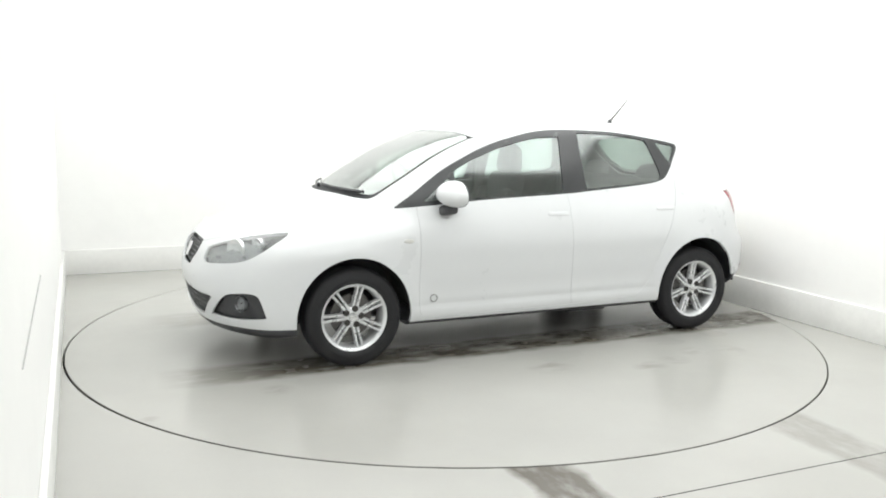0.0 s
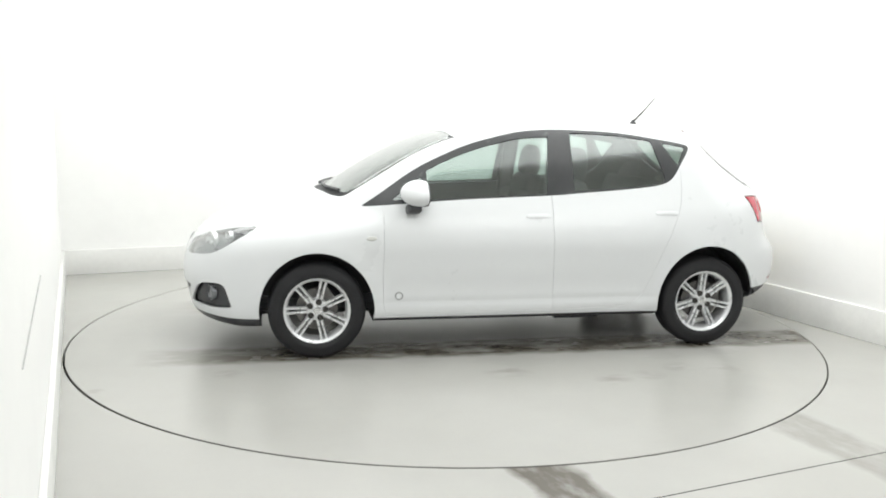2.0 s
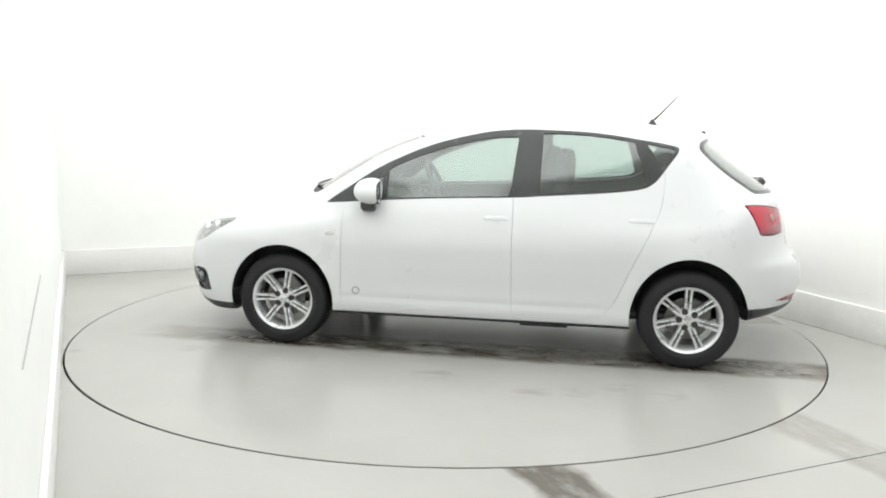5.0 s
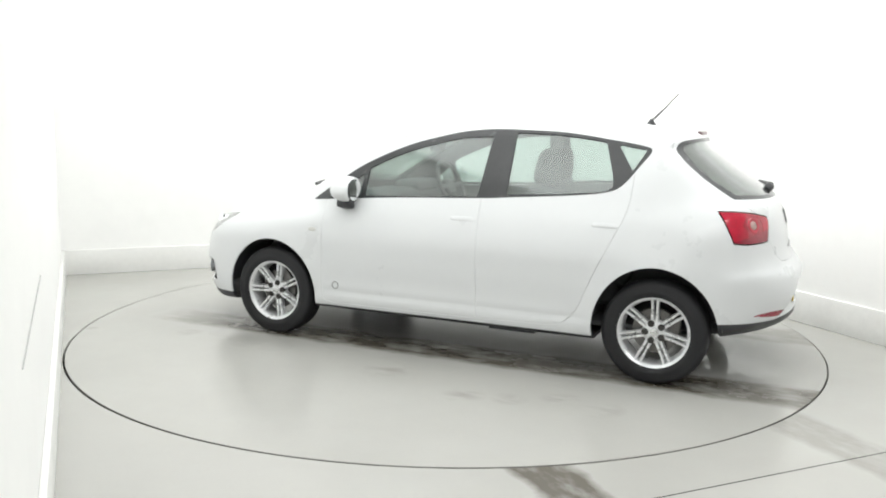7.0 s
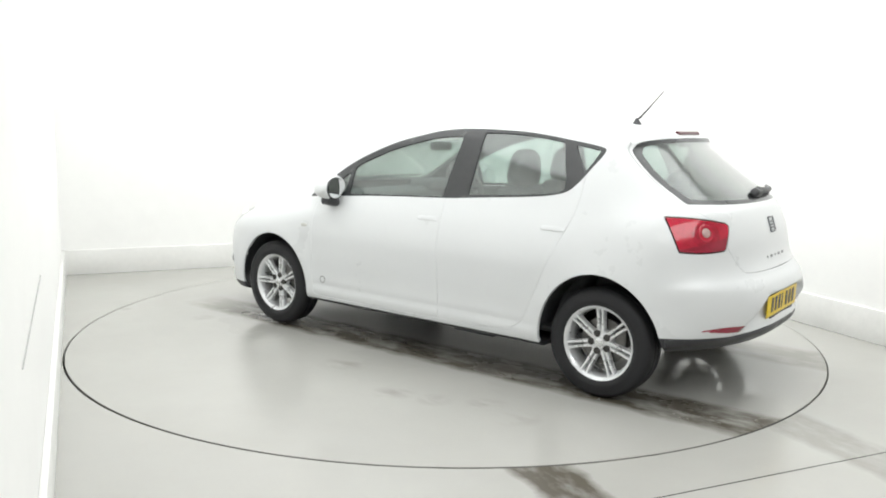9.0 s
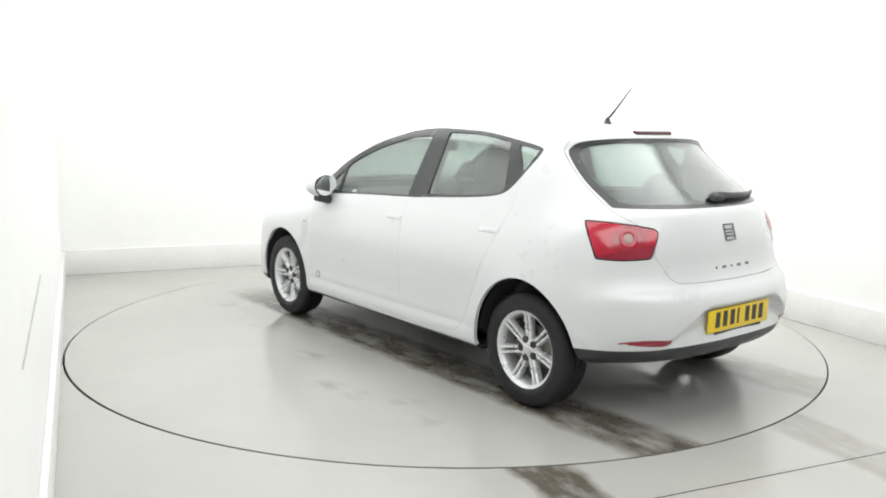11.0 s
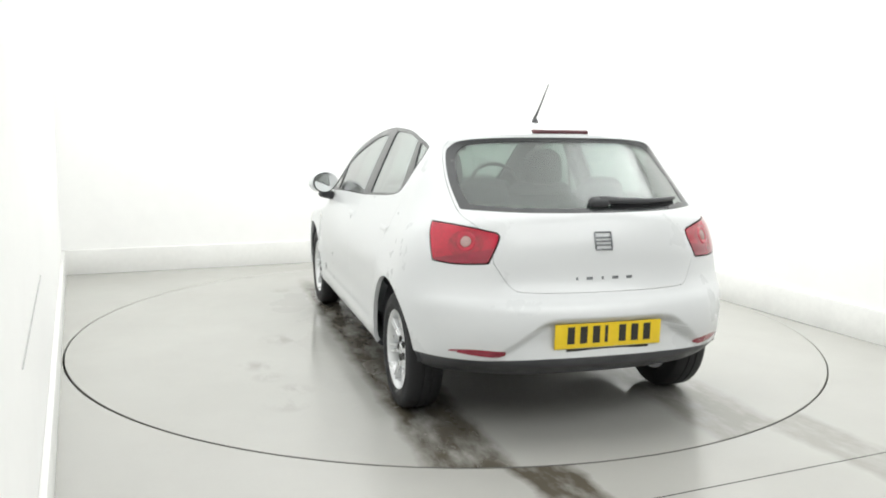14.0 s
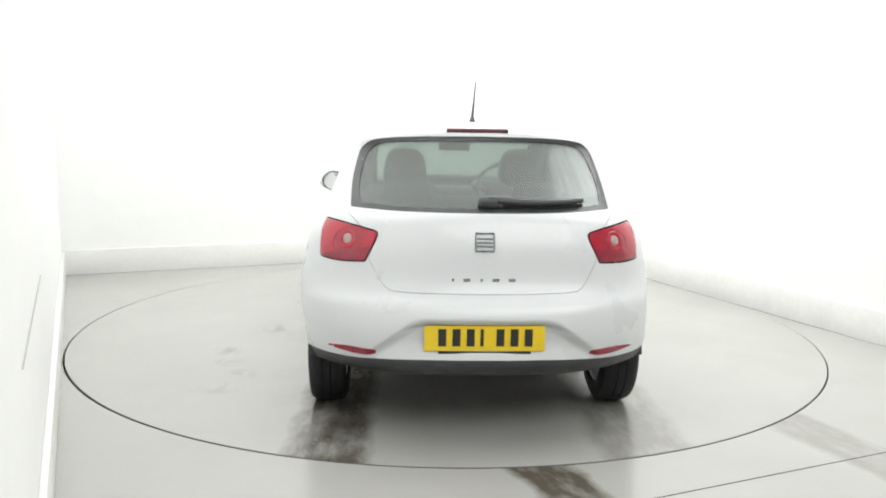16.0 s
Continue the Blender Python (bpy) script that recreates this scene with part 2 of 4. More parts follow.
def build_booth():
    structure(slab_with_hole("floor", -2.95, 2.95, -2.796, 3.1, TABLE_R + .001, .06, BOOTH_FLOOR), "pale glossy sealed screed floor round the turntable, dirty wheel tracks")
    b = rbox(14, 8, .06, 0, pose(0, -6.803, -.03))
    structure(part("floor_entrance", b, BOOTH_FLOOR, m=ROOM, smooth_angle=0), "pale sealed screed floor before the booth")
    b = rbox(16, 16, .02, 0, pose(0, -2, -.08))
    structure(part("ground", b, PIT, m=ROOM, smooth_angle=0), "dark ground under the floor slabs")
    kick_h = .225
    for name, a, c in (("north", (-2.54, 2.80), (2.50, 2.80)), ("east", (2.468, 2.82), (2.468, -2.8)), ("west", (-2.505, 2.82), (-2.397, -4.4))):
        a, c = Vector((*a, 0)), Vector((*c, 0))
        mid, d = (a + c) / 2, c - a
        ang = math.degrees(math.atan2(d.y, d.x))
        side = pose(*mid, 0, 0, ang)
        sign = {"north": 1, "east": 1, "west": -1}[name]
        b = rbox(d.length + .04, .026, kick_h, .004, side @ pose(0, sign * .0145, kick_h / 2 + .0005), 2)
        structure(part("baseboard_" + name, b, KICK if name == "east" else KICK_WHITE, m=ROOM), ("pale-toned" if name == "east" else "white") + " painted kick board along the wall's foot")
        b = rbox(d.length + .3, .1, 3.1, 0, side @ pose(0, sign * .078, 1.5))
        structure(part("wall_" + name, b, WALL, m=ROOM, smooth_angle=0), "seamless white painted studio wall, brightly lit")
    a, c = Vector((-2.4392, -1.48, .755)), Vector((-2.4199, -2.80, .733))
    joint = rod([a + Vector((.0, 0, 0)), c], .003, 6)
    joint.transform(pose(-.028, 0, 0))
    structure(part("trim", joint, JOINT, m=ROOM), "thin grey joint strip between wall panels")
    # unseen walls added to close the room and return light from behind the camera
    for name, c, s in (("wall_bay_west", (-4.45, -6.1), (.1, 6.2)), ("wall_bay_east", (4.45, -6.1), (.1, 6.2)), ("wall_south", (0, -9.2), (9.0, .1)),
                       ("wall_return_west", (-3.45, -4.63), (2.0, .1)), ("wall_return_east", (3.55, -3.0), (1.9, .1))):
        structure(part(name, rbox(s[0], s[1], 3.1, 0, pose(c[0], c[1], 1.5)), WALL, m=ROOM, smooth_angle=0), "plain white wall of the bay")
    structure(part("ceiling", rbox(9.4, 12.6, .1, 0, pose(0, -3.1, 3.06)), CEILING, m=ROOM, smooth_angle=0), "plain white ceiling over the booth")


def build_turntable():
    rows = [(0, 0), (.6, 0), (1.2, 0), (1.8, 0), (TABLE_R - .0037, 0), (TABLE_R - .0037, -.05), (0, -.05)]
    table = new("turntable")
    part("deck", lathe(rows, 180, False), TABLE_FLOOR, table, "pale stained screed deck", smooth_angle=30)
    rows = [(TABLE_R - .0037, -.002), (TABLE_R - .003, -.0015), (TABLE_R - .001, -.003), (TABLE_R - .001, -.05), (TABLE_R - .0037, -.05)]
    part("edge_strip", lathe(rows, 180, False), STEEL, table, "dull steel edge strip", smooth_angle=30)
    return tagged(table, "round glossy pale screed turntable set flush in the floor, stained", "turntable", kind="thing")


# ---- car body form ----
def cubic(xs, ys):
    """A natural cubic curve through the given points, as a function of arrays."""
    xs, ys = np.array(xs, float), np.array(ys, float)
    n, h = len(xs), np.diff(xs)
    m, r = np.eye(n), np.zeros(n)
    for i in range(1, n - 1):
        m[i, i - 1:i + 2] = h[i - 1], 2 * (h[i - 1] + h[i]), h[i]
        r[i] = 6 * ((ys[i + 1] - ys[i]) / h[i] - (ys[i] - ys[i - 1]) / h[i - 1])
    c = np.linalg.solve(m, r)

    def at(v):
        v = np.clip(v, xs[0], xs[-1])
        i = np.clip(np.searchsorted(xs, v) - 1, 0, n - 2)
        a, b = xs[i + 1] - v, v - xs[i]
        return ((c[i] * a ** 3 + c[i + 1] * b ** 3) / (6 * h[i]) + (ys[i] / h[i] - c[i] * h[i] / 6) * a
                + (ys[i + 1] / h[i] - c[i + 1] * h[i] / 6) * b)
    return at


def smooth(v, a, b):
    s = np.clip((v - a) / (b - a), 0, 1)
    return s * s * (3 - 2 * s)


def rounded(points, steps=8):
    """A closed smooth outline through the points; a point given twice stays a corner."""
    p = np.array(points, float)
    out = []
    for i in range(len(p)):
        p0, p1, p2, p3 = (p[(i + k) % len(p)] for k in (-1, 0, 1, 2))
        if np.allclose(p1, p2):
            continue
        for s in np.arange(steps) / steps:
            out.append(p1 + .5 * s * (p2 - p0 + s * (2 * p0 - 5 * p1 + 4 * p2 - p3 + s * (3 * (p1 - p2) + p3 - p0))))
    return np.array(out)


def inside(poly, u, v):
    """Signed distance to a closed outline: negative within."""
    u, v = np.asarray(u, float), np.asarray(v, float)
    a, b = np.asarray(poly, float), np.roll(np.asarray(poly, float), -1, 0)
    d, sign = np.full(u.shape, 1e9), np.ones(u.shape)
    for (ax, ay), (bx, by) in zip(a, b):
        ex, ey = bx - ax, by - ay
        if ex == 0 and ey == 0:
            continue
        wx, wy = u - ax, v - ay
        s = np.clip((wx * ex + wy * ey) / (ex * ex + ey * ey), 0, 1)
        d = np.minimum(d, (wx - ex * s) ** 2 + (wy - ey * s) ** 2)
        if by != ay:
            hit = ((ay <= v) != (by <= v)) & (wx < wy * ex / ey)
            sign = np.where(hit, -sign, sign)
    return sign * np.sqrt(d)


PROFILE = rounded([(1.900, 0.192), (2.005, 0.225), (2.055, 0.345), (2.071, 0.472), (2.056, 0.572), (2.021, 0.657), (1.951, 0.732), (1.836, 0.797), (1.686, 0.854),
                   (1.486, 0.907), (1.291, 0.950), (1.154, 0.990), (0.949, 1.117), (0.740, 1.234), (0.530, 1.322), (0.340, 1.375), (0.100, 1.417), (-0.250, 1.441),
                   (-0.650, 1.441), (-1.020, 1.414), (-1.220, 1.388), (-1.355, 1.367), (-1.378, 1.350), (-1.367, 1.326), (-1.548, 1.177), (-1.758, 1.027), (-1.806, 0.962),
                   (-1.842, 0.862), (-1.864, 0.742), (-1.895, 0.670), (-1.941, 0.612), (-1.965, 0.512), (-1.955, 0.422), (-1.920, 0.347), (-1.820, 0.290), (-1.600, 0.248), (-1.300, 0.222),
                   (-0.800, 0.213), (0.000, 0.213), (0.800, 0.213), (1.586, 0.213)], 10)
GX, GZ, STEP = -2.3, .0, .02
_gx, _gz = np.meshgrid(GX + STEP * np.arange(231), GZ + STEP * np.arange(91), indexing="ij")
GRID = inside(PROFILE, _gx, _gz)
for _ in range(2):
    GRID[1:-1, 1:-1] = (GRID[1:-1, 1:-1] * 4 + GRID[:-2, 1:-1] + GRID[2:, 1:-1] + GRID[1:-1, :-2] + GRID[1:-1, 2:]) / 8
DEEP = GRID.copy()
for _ in range(40):
    DEEP[1:-1, 1:-1] = (DEEP[1:-1, 1:-1] * 4 + DEEP[:-2, 1:-1] + DEEP[2:, 1:-1] + DEEP[1:-1, :-2] + DEEP[1:-1, 2:]) / 8
_deep = np.clip((-GRID - .02) / .10, 0, 1)
GRID += (DEEP - GRID) * _deep * _deep * (3 - 2 * _deep)


def profile(x, z):
    """Signed distance to the side outline, smoothly between the grid's nodes."""
    fx, fz = np.clip((x - GX) / STEP, 1, 228.9), np.clip((z - GZ) / STEP, 1, 88.9)
    i, j = fx.astype(int), fz.astype(int)
    s, t = fx - i, fz - j

    def weights(s):
        return ((1 - s) ** 3 / 6, (3 * s ** 3 - 6 * s * s + 4) / 6, (-3 * s ** 3 + 3 * s * s + 3 * s + 1) / 6, s ** 3 / 6)
    wt, out = weights(t), 0
    for a, w in enumerate(weights(s)):
        out = out + w * sum(wt[b] * GRID[i + a - 1, j + b - 1] for b in range(4))
    return out


HALF = cubic([.1, .22, .33, .462, .592, .672, .732, .812, .892, .952, 1.062, 1.212, 1.362, 1.472], [.79, .815, .826, .832, .836, .839, .832, .812, .783, .757, .712, .647, .578, .525])
TAPER = cubic([-2.2, -1.9, -1.6, -1.3, -.8, 0, .8, 1.2, 1.5, 1.8, 2.1], [.93, .955, .985, 1.0, 1.0, 1.0, .998, .99, .975, .945, .90])


def half_width(x, z):
    w = HALF(z) * TAPER(x) + .030 * smooth(-x, 1.1, 1.7) * np.exp(-((z - .9) / .12) ** 2)
    for cx in (1.2365, -1.2365):
        d = np.hypot(x - cx, z - .285)
        w = w + .012 * np.exp(-((d - .35) / .07) ** 2) * smooth(z, .15, .3)
    return w - (.008 * np.exp(-((z - .42) / .08) ** 2) + .005 * np.exp(-((z - .335) / .022) ** 2)) * smooth(1.0 - np.abs(x), 0, .25)


def form(x, y, z):
    """The body's skin lies where this is zero; negative within, about in metres."""
    ay = np.abs(y)
    xs = x + (.65 - .33 * smooth(z, .82, 1.0)) * ay ** 3 * smooth(x, 0, 1.0) - (.67 - .10 * smooth(z, .45, .75) + .07 * smooth(z, 1.05, 1.3)) * ay ** 3 * smooth(-x, .6, 1.4)
    recess = smooth(.33 + 1.3 * (.56 - z) - ay, 0, .09) * smooth(.58 - z, 0, .05) * smooth(z, .35, .48) * smooth(-x, 1.4, 1.6)
    xs = xs - .06 * recess
    zs = z + .12 * ay ** 2 * smooth(z, .6, .9)
    a, b = profile(xs, zs), .97 * (ay - half_width(x, z))
    k = .06 + .10 * smooth(z, .2, .5) - .07 * smooth(z, 1.0, 1.25)
    h = np.maximum(k - np.abs(a - b), 0) / k
    return np.maximum(a, b) + h * h * k / 4


# ---- cutting the skin ----
def body_skin(step=.0165):
    """The body's outer skin: a grid on a box, drawn in along rays until it meets the form."""
    lo, hi = np.array([-2.1, -.86, .12]), np.array([2.15, .86, 1.5])
    n = np.maximum(2, np.round((hi - lo) / step).astype(int))
    n[1] += n[1] % 2
    axes = [np.linspace(lo[i], hi[i], n[i] + 1) for i in range(3)]
    index, verts, quads = {}, [], []

    def vid(i, j, k):
        key = (i, j, k)
        if key not in index:
            index[key] = len(verts)
            verts.append((axes[0][i], axes[1][j], axes[2][k]))
        return index[key]
    for fixed in range(3):
        u, v = [a for a in range(3) if a != fixed]
        for end in (0, n[fixed]):
            for a in range(n[u]):
                for b in range(n[v]):
                    quad = []
                    for da, db in ((0, 0), (1, 0), (1, 1), (0, 1)):
                        c = [0, 0, 0]
                        c[fixed], c[u], c[v] = end, a + da, b + db
                        quad.append(vid(*c))
                    flip = (end == 0) != (fixed == 1)
                    quads.append(quad[::-1] if flip else quad)
    p = np.array(verts)
    q = np.stack([p[:, 0] * .85, np.zeros(len(p)), np.full(len(p), .6)], 1)
    d = (p - q) * 1.25
    a, b = np.zeros(len(p)), np.ones(len(p))
    for _ in range(22):
        m = (a + b) / 2
        within = form(*(q + d * m[:, None]).T) < 0
        a, b = np.where(within, m, a), np.where(within, b, m)
    v = q + d * ((a + b) / 2)[:, None]
    quads = np.array(quads)
    return v, np.concatenate([quads[:, [0, 1, 2]], quads[:, [0, 2, 3]]])


def normals(v):
    e, g = .004, []
    for i in range(3):
        s = np.zeros(3)
        s[i] = e
        g.append(form(*(v + s).T) - form(*(v - s).T))
    g = np.stack(g, 1)
    return g / np.maximum(np.linalg.norm(g, axis=1), 1e-9)[:, None]


def compact(v, t):
    used, inv = np.unique(t, return_inverse=True)
    return v[used], inv.reshape(-1, 3)


def split(sheet, g):
    """Cuts a sheet of triangles along g = 0: the piece where g is negative, and the rest."""
    v, t = sheet
    g = np.where(np.abs(g) < 2e-4, 2e-4, g)
    neg = g < 0
    count = neg[t].sum(1)
    ins, outs = [tuple(r) for r in t[count == 3]], [tuple(r) for r in t[count == 0]]
    extra, cut = [], {}

    def between(a, b):
        key = (min(a, b), max(a, b))
        if key not in cut:
            cut[key] = len(v) + len(extra)
            s = g[a] / (g[a] - g[b])
            extra.append(v[a] + s * (v[b] - v[a]))
        return cut[key]
    for tri in t[(count == 1) | (count == 2)]:
        lone = 1 if neg[tri].sum() == 1 else 0
        i = [k for k in range(3) if neg[tri[k]] == bool(lone)][0]
        a, b, c = int(tri[i]), int(tri[(i + 1) % 3]), int(tri[(i + 2) % 3])
        ab, ac = between(a, b), between(a, c)
        one, two = [(a, ab, ac)], [(ab, b, c), (ab, c, ac)]
        ins += one if lone else two
        outs += two if lone else one
    full = np.concatenate([v, np.array(extra).reshape(-1, 3)])
    return [compact(full, np.array(x, int).reshape(-1, 3)) if x else (full[:0], np.zeros((0, 3), int)) for x in (ins, outs)]


def left_right(sheet):
    return split(sheet, -sheet[0][:, 1])


def panel(name, sheet, thick, mats, parent, label="", sink=0.0):
    """A piece of the skin with thickness, sunk below the surface by sink; its inner face takes the last material."""
    v, t = sheet
    n = normals(v)
    outer, inner = v - n * sink, v - n * (sink + thick)
    e = np.concatenate([t[:, [0, 1]], t[:, [1, 2]], t[:, [2, 0]]])
    keys = {(int(a), int(b)) for a, b in e}
    rim = [(a, b) for a, b in keys if (b, a) not in keys]
    k = len(v)
    faces = t.tolist() + (t[:, ::-1] + k).tolist() + [(b, a, a + k, b + k) for a, b in rim]
    me = bpy.data.meshes.new(name)
    me.from_pydata(np.concatenate([outer, inner]).tolist(), [], faces)
    mats = mats if isinstance(mats, (list, tuple)) else [mats]
    for m in mats:
        me.materials.append(m)
    me.polygons.foreach_set("material_index", [0] * len(t) + [len(mats) - 1] * len(t) + [0] * len(rim))
    me.polygons.foreach_set("use_smooth", [True] * len(faces))
    me.update()
    me.set_sharp_from_angle(angle=radians(50))
    loops = np.concatenate([n[t.ravel()], -n[t[:, ::-1].ravel()]])
    sides = np.array([p.normal for p in me.polygons[2 * len(t):]]).reshape(-1, 3)
    me.normals_split_custom_set(np.concatenate([loops, np.repeat(sides, 4, 0)]).tolist())
    ob = new(name, me)
    ob.parent = parent
    return tagged(ob, label)


def on_skin(x, y, z, axis="y"):
    """The point of the skin met from outside along an axis."""
    d = {"x": Vector((-1 if x > 0 else 1, 0, 0)), "y": Vector((0, -1 if y > 0 else 1, 0)), "z": Vector((0, 0, -1))}[axis]
    p = Vector((x, y, z)) - d * .6
    for _ in range(60):
        f = float(form(np.array([p.x]), np.array([p.y]), np.array([p.z]))[0])
        p = p + d * f * .8
        if abs(f) < 1e-4:
            break
    nrm = normals(np.array([p]))[0]
    return p, Vector(nrm)


def stand(x, y, z, axis="y", off=0.0, up=(0, 0, 1)):
    """A pose on the skin: its z axis looks out, its y axis points up."""
    p, n = on_skin(x, y, z, axis)
    u = Vector(up)
    u = (u - n * u.dot(n)).normalized()
    r = u.cross(n)
    m = Matrix((r, u, n)).transposed().to_4x4()
    m.translation = p + n * off
    return m


# ---- outlines of the car's pieces: side view x, z; rear and front view y, z ----
def both(points):
    """An outline given for one half, closed over the middle."""
    return points + [(-u, v) for u, v in points[::-1]]


GLAZING = rounded([(.978, .902), (.978, .902), (.638, .929), (.298, .95), (-.215, .971), (-.388, .984), (-.73, 1.010), (-.925, 1.035), (-1.013, 1.075), (-1.092, 1.176), (-1.151, 1.266),
                   (-1.106, 1.294), (-.917, 1.325), (-.744, 1.350), (-.57, 1.365), (-.25, 1.373), (-.04, 1.358), (.134, 1.322), (.31, 1.274), (.484, 1.204), (.657, 1.118), (.83, 1.002)], 5)
FRONT_PANE = rounded([(.575, 0.948), (.575, 0.948), (-.175, 0.980), (-.175, 0.980), (-.212, 1.328), (-.212, 1.328), (-.04, 1.318), (.133, 1.282), (.308, 1.232), (.481, 1.165), (.575, 1.117), (.575, 1.117)], 4)
SAIL_PANE = rounded([(.80, 0.942), (.80, 0.942), (.605, 0.956), (.605, 0.956), (.605, 1.087), (.605, 1.087)], 3)
REAR_PANE = rounded([(-.352, 0.998), (-.352, 0.998), (-.66, 1.017), (-.87, 1.036), (-.935, 1.048), (-.962, 1.085), (-.932, 1.20), (-.895, 1.311), (-.895, 1.311), (-.742, 1.333), (-.568, 1.349), (-.358, 1.353), (-.358, 1.353)], 4)
QUARTER_PANE = rounded([(-.965, 1.301), (-.965, 1.301), (-1.128, 1.274), (-1.128, 1.274), (-1.062, 1.158), (-1.062, 1.158)], 3)
FRONT_DOOR = rounded([(.842, 1.012), (.842, 1.012), (.842, .752), (.846, .462), (.838, .292), (.79, .264), (.7, .26), (0, .264), (-.21, .267), (-.21, .267), (-.204, 0.612), (-.2, 1.062), (-.2, 1.062)], 5)
REAR_DOOR = rounded([(-.2, 1.062), (-.2, 1.062), (-.204, 0.612), (-.21, .267), (-.21, .267), (-.62, .278), (-.72, .296), (-.80, .364), (-.855, 0.482), (-.92, 0.632), (-1.0, 0.802), (-1.06, 0.962), (-1.075, 1.152), (-1.075, 1.152)], 5)
SCREEN_EDGE = rounded(both([(0, 0.964), (.30, 0.962), (.52, 0.950), (.59, 0.957), (.602, 1.012), (.603, 1.112), (.59, 1.212), (.56, 1.302), (.53, 1.324), (.30, 1.350), (0, 1.358)]), 4)
SCREEN_PANE = rounded(both([(0, 0.987), (.30, 0.985), (.505, 0.974), (.565, 0.982), (.582, 1.022), (.584, 1.112), (.573, 1.212), (.547, 1.302), (.515, 1.322), (.30, 1.356), (0, 1.366)]), 4)
BACK_EDGE = rounded(both([(0, 1.012), (.35, 1.014), (.594, 1.020), (.594, 1.020), (.595, 1.132), (.573, 1.250), (.546, 1.292), (.485, 1.321), (.3, 1.336), (0, 1.340)]), 4)
BACK_PANE = rounded(both([(0, 1.032), (.35, 1.034), (.53, 1.042), (.55, 1.052), (.56, 1.132), (.535, 1.240), (.51, 1.278), (.46, 1.303), (.3, 1.318), (0, 1.322)]), 4)
TAIL_LAMP = rounded([(-.580, 0.950), (-.604, 0.962), (-.719, 0.957), (-.86, 0.937), (-.915, 0.912), (-.885, 0.797), (-.885, 0.797), (-.75, 0.790), (-.628, 0.797), (-.628, 0.797)], 4)
TAILGATE = rounded(both([(0, 0.676), (.36, 0.680), (.43, 0.697), (.475, 0.762), (.50, 0.812), (.50, 0.892), (.56, 0.962), (.603, 1.010), (.604, 1.132), (.582, 1.256), (.554, 1.305), (.485, 1.338), (0, 1.354)]), 4)
HEAD_LAMP = rounded([(-.636, .772), (-.72, .773), (-.867, .751), (-1.115, .686), (-1.145, .65), (-1.136, .60), (-1.0, .605), (-.844, .625), (-.736, .675)], 4)
FOG_BEZEL = rounded([(-1.085, .30), (-1.085, .30), (-.985, .40), (-.925, .437), (-.834, .452), (-.755, .449), (-.72, .42), (-.684, .314), (-.684, .314), (-.87, .297)], 4)
GRILLE = rounded(both([(0, .702), (.17, .70), (.215, .692), (.245, .635), (.16, .555), (.12, .545), (0, .543)]), 3)
LOW_GRILLE = rounded(both([(0, .425), (.3, .42), (.50, .412), (.50, .412), (.36, .285), (.36, .285), (0, .275)]), 3)
BONNET = rounded(both([(0, 1.205), (.4, 1.16), (.62, 1.02), (.655, 1.1), (.63, 1.45), (.55, 1.72), (.42, 1.88), (.22, 1.985), (0, 2.01)]), 4)
REFLECTOR = rounded([(.468, .403), (.468, .403), (.466, .430), (.466, .430), (.60, .431), (.705, .415), (.705, .415), (.57, .402)], 3)
GAP = .0008


